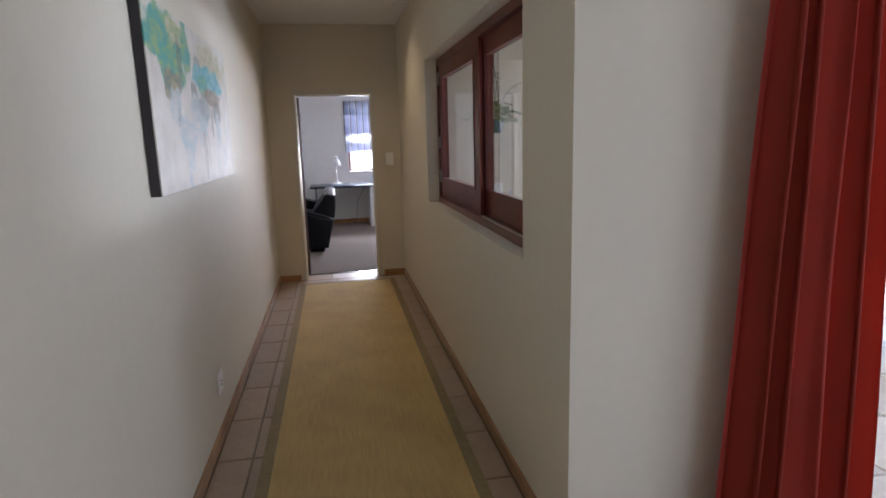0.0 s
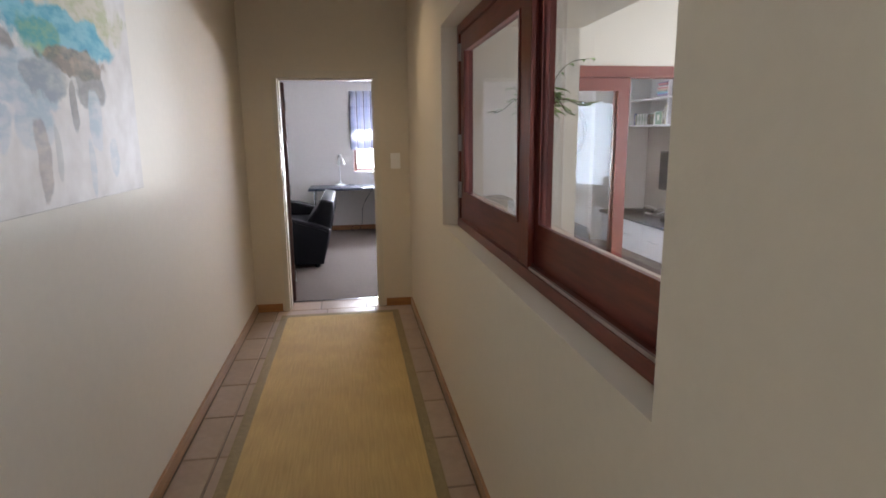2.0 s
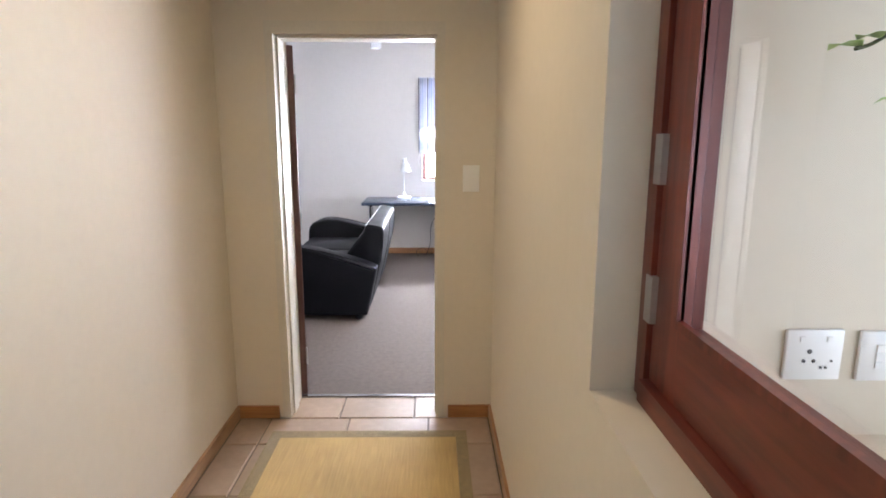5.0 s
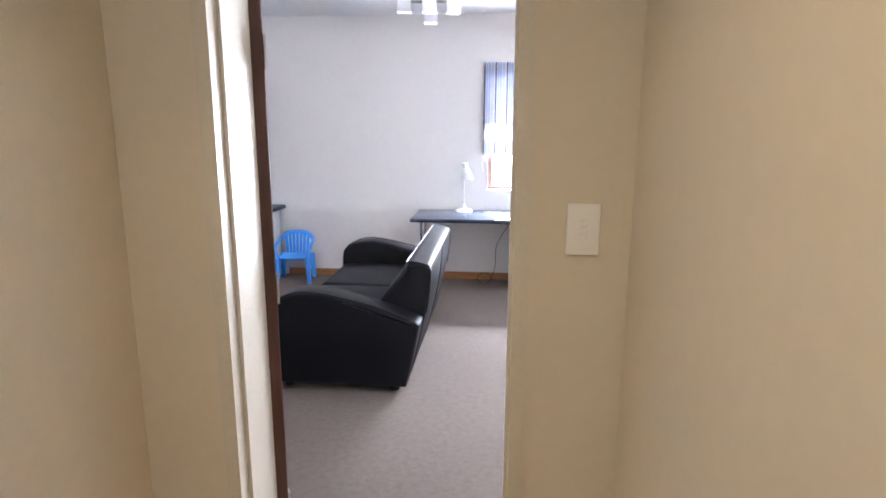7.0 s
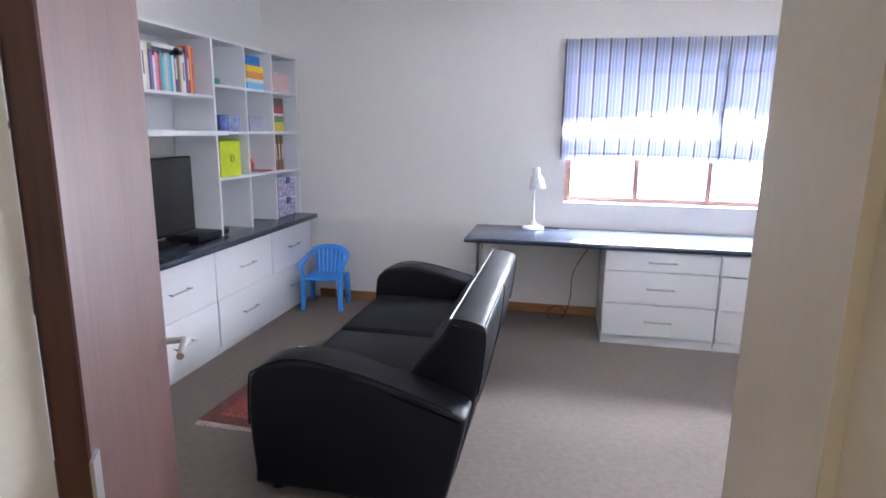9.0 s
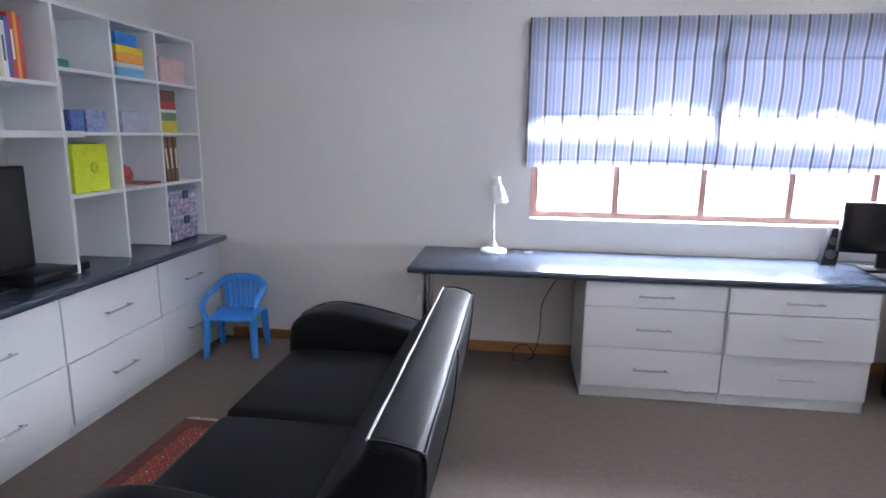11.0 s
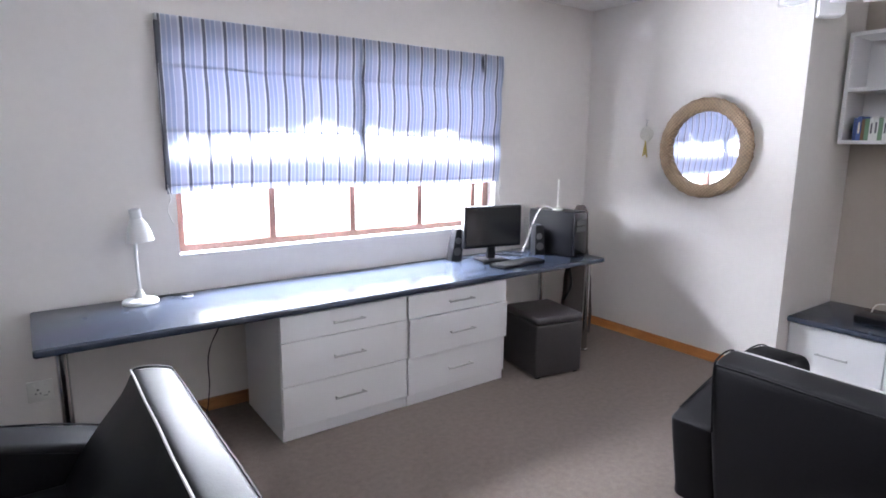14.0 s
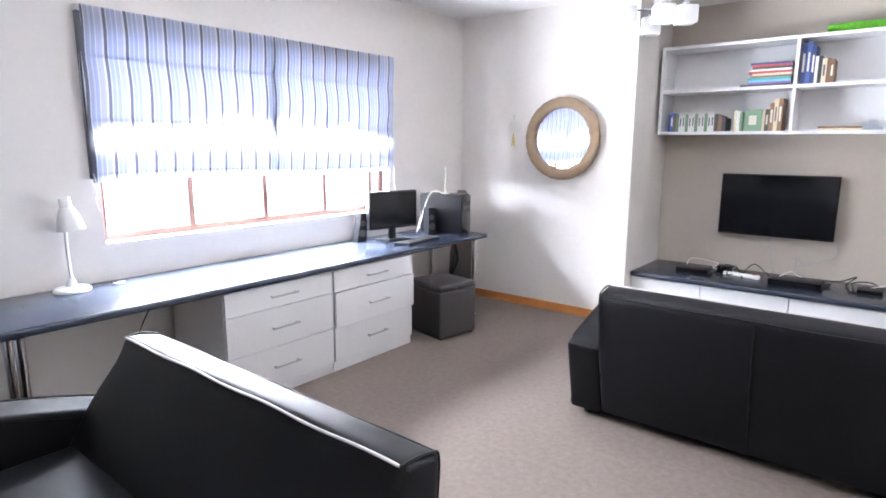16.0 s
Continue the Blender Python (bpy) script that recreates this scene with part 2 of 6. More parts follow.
def extrude(prof, y0, y1, r=0.0, seg=3):
    """A profile of (x, z) pulled from y0 to y1, with its rims rounded."""
    bm = bmesh.new()
    n = len(prof)
    area = sum(prof[k][0] * prof[(k + 1) % n][1] - prof[(k + 1) % n][0] * prof[k][1] for k in range(n))
    sg = 1.0 if area > 0 else -1.0
    inward = []
    for k in range(n):
        d = Vector(prof[(k + 1) % n]) - Vector(prof[k - 1])
        inward.append(Vector((-d.y, d.x)).normalized() * sg)
    steps = [(math.pi / 2 * k / seg) for k in range(seg + 1)] if r else [math.pi / 2]
    rows = [(y0 + r * (1 - math.cos(t)), r * (1 - math.sin(t))) for t in steps]
    rows += [(y1 - (y - y0), i) for y, i in rows[::-1]]
    rings = [[bm.verts.new((prof[k][0] + inward[k].x * i, y, prof[k][1] + inward[k].y * i)) for k in range(n)] for y, i in rows]
    for p, q in zip(rings, rings[1:]):
        for k in range(n):
            bm.faces.new((p[k], q[k], q[(k + 1) % n], p[(k + 1) % n]))
    bm.faces.new(rings[0])
    bm.faces.new(rings[-1][::-1])
    return bm


def smooth_line(pts, n=6):
    """Points of a soft curve through the given ones."""
    pts = [Vector(p) for p in pts]
    out = []
    for i in range(len(pts) - 1):
        p0, p1, p2, p3 = pts[max(i - 1, 0)], pts[i], pts[i + 1], pts[min(i + 2, len(pts) - 1)]
        for k in range(n):
            t = k / n
            out.append(0.5 * (2 * p1 + (p2 - p0) * t + (2 * p0 - 5 * p1 + 4 * p2 - p3) * t * t + (3 * p1 - p0 - 3 * p2 + p3) * t ** 3))
    return out + [pts[-1]]


def mesh(name, bm, material, smooth=30):
    me = bpy.data.meshes.new(name)
    bmesh.ops.recalc_face_normals(bm, faces=bm.faces)
    bm.to_mesh(me)
    bm.free()
    me.materials.append(material)
    if smooth and len(me.polygons) > 6:
        me.polygons.foreach_set("use_smooth", [True] * len(me.polygons))
        me.set_sharp_from_angle(angle=radians(smooth))
    return me


def part(name, bm, material, parent, label="", smooth=35):
    ob = new(name, mesh(name, bm, material, smooth))
    ob.parent = parent
    return tagged(ob, label)


def thing(name, x, y, z, rz, label, category, group="", kind=""):
    ob = new(name)
    ob.empty_display_size = 0.1
    ob.matrix_world = pose(x, y, z, 0, 0, rz)
    return tagged(ob, label, category, group, kind)


def solo(name, bm, material, label, category, kind="", group="", smooth=35, at=None):
    ob = new(name, mesh(name, bm, material, smooth))
    if at:
        ob.matrix_world = at
    return tagged(ob, label, category, group, kind)


def box_of(*a):
    bm = bmesh.new()
    bx(bm, *a)
    return bm


def boxes(*rows):
    bm = bmesh.new()
    for r in rows:
        bx(bm, *r)
    return bm


# ---- the plan ----
WX, CW = 0.05, 1.44            # corridor walls
ZC = 2.72                      # ceiling
DX0, DX1, DZ = 0.324, 1.158, 2.03   # study doorway
WY0, WY1, WZ0, WZ1 = -4.26, -1.88, 1.02, 2.11   # hatch window in the corridor wall
TX = 2.24                      # dining face of that thick wall
MY = -4.75                     # mouth of the corridor
RY = 4.58                      # window wall of the study
RX0, RX1, TVX, JY = -1.69, 4.38, 5.20, 2.83
SW = 0.24                      # thickness of the wall between corridor and study
VX0, VX1, VZ0, VZ1 = 0.98, 3.32, 0.955, 2.12   # study window
SX0, SX1, SZ = 2.42, 4.42, 2.075   # sliding doors
EX = 6.50
GX0, GX1 = 5.42, 6.22           # garden door beside the skull
LY = -9.0


def wall(name, *rows, m=None, label="plain painted plaster wall in warm greige"):
    return solo(name, boxes(*rows), m or M_WALL, label, "wall", "structure", smooth=0)


wall("wall_corridor_west", (-0.2, WX, LY, 0.0, 0, ZC))
wall("wall_corridor_east",
     (CW, TX, MY, WY0, 0, ZC), (CW, TX, WY1, 0.0, 0, ZC),
     (CW, 1.60, WY0, WY1, 0, WZ0), (1.60, TX, WY0, WY1, 0, 0.92), (CW, TX, WY0, WY1, WZ1, ZC))
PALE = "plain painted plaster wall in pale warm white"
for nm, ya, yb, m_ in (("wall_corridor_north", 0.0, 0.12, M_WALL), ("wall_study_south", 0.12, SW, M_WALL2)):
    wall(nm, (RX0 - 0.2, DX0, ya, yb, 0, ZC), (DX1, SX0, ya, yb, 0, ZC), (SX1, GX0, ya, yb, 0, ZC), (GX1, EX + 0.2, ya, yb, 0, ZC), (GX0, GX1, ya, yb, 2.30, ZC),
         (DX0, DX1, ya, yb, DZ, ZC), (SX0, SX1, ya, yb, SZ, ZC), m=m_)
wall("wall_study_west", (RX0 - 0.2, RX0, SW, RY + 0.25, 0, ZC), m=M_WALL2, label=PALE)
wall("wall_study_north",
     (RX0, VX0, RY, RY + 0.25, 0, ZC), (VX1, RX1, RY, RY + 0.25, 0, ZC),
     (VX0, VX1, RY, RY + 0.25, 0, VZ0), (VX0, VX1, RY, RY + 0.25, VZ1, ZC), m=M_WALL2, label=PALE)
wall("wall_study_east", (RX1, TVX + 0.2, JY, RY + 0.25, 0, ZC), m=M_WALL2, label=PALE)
wall("wall_alcove_east", (TVX, TVX + 0.2, SW, JY, 0, ZC), m=M_WALL3, label="taupe painted plaster wall behind the television, darkened to carry the alcove shade")
wall("wall_dining_east",
     (EX, EX + 0.2, -0.6, 0.0, 0, ZC), (EX, EX + 0.2, -5.0, -4.2, 0, ZC), (EX, EX + 0.2, LY, -8.6, 0, ZC),
     (EX, EX + 0.2, -4.2, -0.6, 2.25, ZC), (EX, EX + 0.2, -8.6, -5.0, 2.25, ZC))
wall("wall_lounge_south", (-0.2, 2.4, LY - 0.2, LY, 0, ZC), (6.0, EX + 0.2, LY - 0.2, LY, 0, ZC), (2.4, 6.0, LY - 0.2, LY, 2.25, ZC))

for nm, r in (("ceiling_corridor", (WX, CW, MY, 0, ZC, ZC + 0.15)), ("ceiling_study", (RX0, TVX, SW, RY, ZC, ZC + 0.15)),
              ("ceiling_lounge", (-0.2, EX + 0.2, LY - 0.2, MY, ZC, ZC + 0.15)), ("ceiling_dining", (TX, EX + 0.2, MY, 0, ZC, ZC + 0.15))):
    solo(nm, box_of(*r), M_CEIL, "flat white painted ceiling", "ceiling", "structure", smooth=0)
solo("roof", boxes((RX0 - 0.8, EX + 0.8, LY - 0.8, RY + 0.85, ZC + 0.16, ZC + 0.3)), M_CEIL, "flat roof slab above the rooms", "roof", "structure", smooth=0)

solo("floor_study", box_of(RX0, TVX, 0.262, RY, -0.1, 0.0), M_CARPET, "grey-brown looped carpet covering the study floor", "floor", "structure", smooth=0)
floor_hall = solo("floor_corridor", boxes((-0.2, EX + 0.2, LY - 0.2, 0.0, -0.12, -0.008), (DX0, DX1, 0.0, 0.262, -0.12, -0.008), (SX0, SX1, 0.0, 0.262, -0.12, -0.008), (GX0, GX1, 0.0, 0.24, -0.12, -0.002)), M_GROUT, "grouted bed of the tiled hall floor", "floor", "structure", smooth=0)
solo("carpet_strip", boxes((DX0, DX1, 0.250, 0.275, 0.0, 0.006), (SX0, SX1, 0.250, 0.275, 0.0, 0.006)), M_CHROME, "thin metal strip between tiles and carpet", "trim", "structure", smooth=0)
M_YARD = mat("pale_paving", (0.55, 0.52, 0.47), 0.9, var=0.15, scale=0.6, fine=12)
solo("ground", box_of(-400, 400, -400, 400, -0.4, -0.14), M_YARD, "pale paved ground outside the house", "ground", "structure", smooth=0)


def skirt(name, *rows, m=M_SKIRT):
    bm = bmesh.new()
    for r in rows:
        bx(bm, *r)
    return solo(name, bm, m, "varnished timber skirting board along the wall", "baseboard", "structure", smooth=0)


SK = 0.014
skirt("baseboard_corridor_sides", (WX, WX + SK, LY, -SK, 0, 0.07), (CW - SK, CW, MY, -SK, 0, 0.07), m=M_SKIRTY)
skirt("baseboard_corridor_end", (WX, DX0 - 0.045, -SK, 0.0, 0, 0.07), (DX1 + 0.045, CW, -SK, 0.0, 0, 0.07))
skirt("baseboard_study_north", (-1.2, RX1 - SK, RY - SK, RY, 0, 0.075))
skirt("baseboard_study_east", (RX1 - SK, RX1, JY, RY, 0, 0.075), m=wood("orange_skirting", (0.50, 0.20, 0.055), (0.36, 0.13, 0.035), 0.4, 1))
skirt("baseboard_dining", (SX1 + 0.07, GX0 - 0.13, -SK, 0.0, 0, 0.08))

# Glowing sheet added outside to whiten the view and light the window gap.
solo("backdrop", box_of(-9, 13, 9.0, 9.05, -0.14, 4.2), glow("outdoor_glow", (0.92, 0.96, 1.0), 11.0), "added glowing sheet standing in for bright daylight beyond the study window", "backdrop", "structure", smooth=0)

# study doorway: pressed metal frame and the open door leaf
fr = thing("door_frame", (DX0 + DX1) / 2, 0, 0, 0, "cream painted pressed metal door frame", "door frame", kind="structure")
w = (DX1 - DX0) / 2
for s in (-1, 1):
    bm = bmesh.new()
    a, b = sorted((s * (w - 0.018), s * (w + 0.024)))
    bx(bm, a, b, -0.012, -0.001, 0, DZ + 0.042)
    a, b = sorted((s * (w - 0.018), s * (w - 0.001)))
    bx(bm, a, b, -0.001, 0.135, 0, DZ + 0.0)
    a, b = sorted((s * (w - 0.028), s * (w - 0.018)))
    bx(bm, a, b, 0.045, 0.135, 0, DZ - 0.03)
    a, b = sorted((s * (w - 0.018), s * (w - 0.003)))
    bx(bm, a, b, 0.135, SW + 0.01, 0, DZ)
    part("jamb", bm, M_FRAME, fr, smooth=0)
bm = boxes((-w + 0.018, w - 0.018, -0.012, -0.001, DZ - 0.018, DZ + 0.042), (-w + 0.018, w - 0.018, -0.001, SW, DZ - 0.018, DZ - 0.001), (-w + 0.028, w - 0.028, 0.045, 0.135, DZ - 0.030, DZ - 0.018))
part("head", bm, M_FRAME, fr, smooth=0)

door = thing("door_1", DX0 + 0.012, 0.250, 0, 121, "dark stained timber door leaf standing open into the study", "door", kind="structure")
part("leaf", rbx(0.005, 0.80, -0.045, -0.003, 0.012, DZ - 0.03, 0.003, 1), M_DARKWOOD, door)
for z in (0.25, 1.05, 1.80):
    h = part("hinge", boxes((-0.006, 0.03, -0.05, -0.045, z - 0.05, z + 0.05)), M_BRUSHED, door, "steel butt hinge", 0)
hb = bmesh.new()
tube(hb, [(0.74, -0.05, 1.0), (0.74, -0.095, 1.0), (0.62, -0.095, 1.0)], 0.009)
part("door_handle", hb, M_BRUSHED, door, "brushed lever handle")

# ---- study: window and blinds ----
win = thing("window_1", (VX0 + VX1) / 2, RY + 0.12, VZ0, 0, "wide timber-framed study window with narrow mullions", "window", kind="structure")
hw, hh = (VX1 - VX0) / 2, VZ1 - VZ0
M_WINF = wood("window_wood", (0.21, 0.11, 0.09), (0.15, 0.075, 0.06), 0.4, 2)
fb = boxes((-hw, -hw + 0.05, -0.03, 0.04, 0, hh), (hw - 0.05, hw, -0.03, 0.04, 0, hh), (-hw + 0.05, hw - 0.05, -0.03, 0.04, 0, 0.05), (-hw + 0.05, hw - 0.05, -0.03, 0.04, hh - 0.05, hh))
part("window_frame", fb, M_WINF, win, smooth=0)
for k, x in enumerate((-0.597, -0.035, 0.515, 1.02)):
    part("mullion", boxes((x - 0.02, x + 0.02, -0.03, 0.04, 0.05, hh - 0.05)), M_WINF, win, smooth=0)
edges = [-hw + 0.05, -0.597, -0.035, 0.515, 1.02, hw - 0.05]
for a, b in zip(edges, edges[1:]):
    g = part("pane", boxes((a, b, 0.0, 0.004, 0.05, hh - 0.05)), M_GLASS, win, smooth=0)
    g.visible_shadow = False
part("window_sill", rbx(-hw + 0.002, hw - 0.002, -0.118, -0.032, 0.001, 0.012, 0.004, 1), M_WHITE, win)


def stripes():
    """Blue, lilac and white striped cotton that lets light through."""
    m = bpy.data.materials.new("striped_fabric")
    m.use_nodes = True
    t, ln = m.node_tree, m.node_tree.links
    for n in list(t.nodes):
        t.nodes.remove(n)
    co, sep, k, fr_, ramp = (t.nodes.new(n) for n in ("ShaderNodeTexCoord", "ShaderNodeSeparateXYZ", "ShaderNodeMath", "ShaderNodeMath", "ShaderNodeValToRGB"))
    k.operation, fr_.operation = "MULTIPLY", "FRACT"
    k.inputs[1].default_value = 1 / 0.112
    ln.new(co.outputs["Object"], sep.inputs[0])
    ln.new(sep.outputs[0], k.inputs[0])
    ln.new(k.outputs[0], fr_.inputs[0])
    ln.new(fr_.outputs[0], ramp.inputs[0])
    cr = ramp.color_ramp
    cr.interpolation = "CONSTANT"
    rows = [(0.0, (0.19, 0.195, 0.22)), (0.15, (0.80, 0.80, 0.83)), (0.20, (0.48, 0.52, 0.63)), (0.37, (0.66, 0.66, 0.73)), (0.44, (0.45, 0.50, 0.62)),
            (0.60, (0.77, 0.77, 0.82)), (0.65, (0.57, 0.57, 0.66)), (0.90, (0.80, 0.80, 0.83))]
    cr.elements[0].position, cr.elements[0].color = rows[0][0], (*rows[0][1], 1)
    cr.elements[1].position, cr.elements[1].color = rows[1][0], (*rows[1][1], 1)
    for p, c in rows[2:]:
        cr.elements.new(p).color = (*c, 1)
    d, tr, mx, out = (t.nodes.new(n) for n in ("ShaderNodeBsdfDiffuse", "ShaderNodeBsdfTranslucent", "ShaderNodeMixShader", "ShaderNodeOutputMaterial"))
    mx.inputs[0].default_value = 0.125
    for s in (d, tr):
        ln.new(ramp.outputs[0], s.inputs[0])
    ln.new(d.outputs[0], mx.inputs[1])
    ln.new(tr.outputs[0], mx.inputs[2])
    ln.new(mx.outputs[0], out.inputs[0])
    return m


M_STRIPE = stripes()


def roman_blind(x0, x1, sag):
    ob = thing("roman_blind", x0, RY - 0.055, 1.315, 0, "striped blue and white fabric roman blind, half lowered", "blind", "blinds over the study window")
    wd, nx = x1 - x0, 40
    zs = [0.0, 0.035, 0.19, 0.34, 0.36, 0.50, 0.66, 0.68, 0.80, 0.93]

    def sheet(z_list, off, bulge, droop=0.0):
        bm = bmesh.new()
        grid = []
        for j, z in enumerate(z_list):
            row = []
            for i in range(nx + 1):
                u = i / nx
                low = sag * 4 * u * (1 - u) * max(0, 1 - z / 0.5)
                y = off - bulge * math.sin(math.pi * ((z * 2.94) % 1.0)) + 0.006 * math.sin(7 * u + 5 * z) + 0.004 * noise.noise(Vector((u * 9 + x0, z * 6, off * 30)))
                # Droop makes the lower edge ragged, shaped so sun shows through in patches.
                far = abs(x0 + u * wd - 2.12) / 1.19
                low -= droop * max(0.0, 1 - j / 2) * (min(1.0, max(0.0, (far - 0.45) * 2.2)) + 0.9 * noise.noise(Vector((u * 6 + x0, 3.1, 0))) + 0.5 * noise.noise(Vector((u * 19 + x0, 8.1, 0))))
                row.append(bm.verts.new((u * wd + 0.006 * math.sin(9 * z), y, z + low)))
            grid.append(row)
        for a, b in zip(grid, grid[1:]):
            for i in range(nx):
                bm.faces.new((a[i], a[i + 1], b[i + 1], b[i]))
        bmesh.ops.solidify(bm, geom=list(bm.faces), thickness=0.0012)
        return bm
    fine = [z / 60 * 0.93 for z in range(61)]
    part("fabric", sheet(fine, 0.0, 0.018), M_STRIPE, ob, smooth=60)
    part("folded_hem", sheet([0.0, 0.05, 0.10, 0.15, 0.20], 0.022, 0.0), M_STRIPE, ob, "lower fold of the fabric doubled back", smooth=60)
    part("folded_lining", sheet([0.36, 0.44, 0.52, 0.60, 0.68, 0.76, 0.84, 0.90], 0.030, 0.0, 0.10), M_STRIPE, ob, "upper fold of fabric behind, its ragged edge shaping the sun patch", smooth=60)
    for zp in (0.045, 0.34, 0.68):
        part("rod_pocket", sheet([zp - 0.006, zp + 0.006], -0.008, 0.0), M_STRIPE, ob, "stitched pocket across the fabric", smooth=60)
    for xa in (0.0, wd - 0.028):
        part("side_hem", boxes((xa, xa + 0.028, 0.010, 0.0112, 0.02, 0.90)), M_STRIPE, ob, "doubled side hem", smooth=0)
    # Added strip blocks window light that would leak past the outer edge.
    xr = 0.0 if x0 < 1.5 else wd - 0.002
    part("side_light_stop", boxes((xr, xr + 0.002, 0.0115, 0.054, 0.02, 0.905)), M_STRIPE, ob, "added fabric strip closing the side gap against stray light", smooth=0)
    part("headrail", boxes((0, wd, 0.0, 0.054, 0.905, 0.935)), M_WHITE, ob, smooth=0)
    cb = bmesh.new()
    cx = 0.0 if x0 < 1.5 else wd
    tube(cb, smooth_line([(cx, 0.0, 0.05), (cx + 0.01, -0.01, -0.03), (cx - 0.01, -0.01, -0.08), (cx + 0.012, -0.01, -0.16)]), 0.003, 6)
    part("cord", cb, M_PLASTIC, ob, "white pull cord")
    return ob


roman_blind(0.93, 2.118, 0.012)
roman_blind(2.122, 3.31, -0.012)

# ---- study: desk ----
DKY0, DKY1, DKX0, DKX1 = 3.895, RY - 0.003, 0.26, 3.86
desk = thing("desk", 2.06, 4.24, 0, 0, "long dark blue-grey laminate desk top on chrome legs", "desk")
part("worktop", rbx(DKX0 - 2.06, DKX1 - 2.06, DKY0 - 4.24, DKY1 - 4.24, 0.712, 0.75, 0.012, 3), M_TOP, desk)
for x in (0.36, 3.77):
    for y in ((3.985, 4.15) if x < 1 else (3.985, 4.48)):
        lb = bmesh.new()
        lathe(lb, [(0.028, 0.0), (0.028, 0.012), (0.020, 0.016), (0.0225, 0.03), (0.0225, 0.69), (0.04, 0.70), (0.04, 0.7115)], 20, pose(x - 2.06, y - 4.24, 0))
        part("leg", lb, M_CHROME, desk, "round chrome leg")
gb = bmesh.new()
lathe(gb, [(0.032, 0.7505), (0.032, 0.756), (0.022, 0.757), (0.021, 0.752)], 20, pose(0.98 - 2.06, 4.46 - 4.24, 0))
part("grommet", gb, M_BRUSHED, desk, "cable hole ring")


def bow_handle(bm, cx, y, z, length, stand=0.028):
    h = length / 2
    tube(bm, [(cx - h, y, z), (cx - h, y - stand, z)], 0.0045, 8)
    tube(bm, [(cx + h, y, z), (cx + h, y - stand, z)], 0.0045, 8)
    tube(bm, [(cx - h - 0.012, y - stand, z), (cx + h + 0.012, y - stand, z)], 0.0055, 8)
    return bm


def drawer_unit(name, x, y, rz, width, depth, top, rows, label, pulls=(), plinth=0.07, grp=""):
    """A cabinet whose front faces local -y, with its drawers from the bottom up."""
    ob = thing(name, x, y, 0, rz, label, "drawer unit", grp)
    h = width / 2
    for x0, x1 in ((-h, -h + 0.016), (h - 0.016, h)):
        part("side_panel", boxes((x0, x1, 0.02, depth, 0, top)), M_WHITE, ob, smooth=0)
    part("back_panel", boxes((-h + 0.016, h - 0.016, depth - 0.012, depth, 0, top)), M_WHITE, ob, smooth=0)
    part("top_panel", boxes((-h + 0.016, h - 0.016, 0.02, depth - 0.012, top - 0.016, top)), M_WHITE, ob, smooth=0)
    part("plinth", boxes((-h + 0.016, h - 0.016, 0.022, 0.036, 0, plinth)), M_WHITE, ob, smooth=0)
    part("base_panel", boxes((-h + 0.016, h - 0.016, 0.05, depth - 0.012, plinth, plinth + 0.016)), M_WHITE, ob, smooth=0)
    for k, (z0, z1) in enumerate(rows):
        pull = pulls[k] if k < len(pulls) else 0.0
        d = part("drawer", rbx(-h + 0.002, h - 0.002, 0.001 - pull, 0.019 - pull, z0 + 0.002, z1 - 0.002, 0.0018, 1), M_WHITE, ob, smooth=0)
        if pull:
            part("drawer_box", boxes((-h + 0.03, h - 0.03, 0.019 - pull, depth - 0.05, z0 + 0.02, z1 - 0.03)), M_WHITE, d, smooth=0)
        hb = bmesh.new()
        bow_handle(hb, 0, 0.001 - pull, (z0 + z1) / 2 + 0.0, 0.17)
        part("handle", hb, M_BRUSHED, d, "brushed metal bar handle")
    return ob


ROWS3 = ((0.07, 0.315), (0.315, 0.56), (0.56, 0.705))
drawer_unit("drawer_unit", 1.69, 3.92, 0, 0.778, 0.60, 0.708, ROWS3, "white three-drawer unit under the desk top", grp="drawer units under the desk")
drawer_unit("drawer_unit", 2.472, 3.915, 0, 0.778, 0.60, 0.708, ROWS3, "white three-drawer unit with a middle drawer ajar", (0.0, 0.022, 0.006), grp="drawer units under the desk")

# ---- study: sofas ----


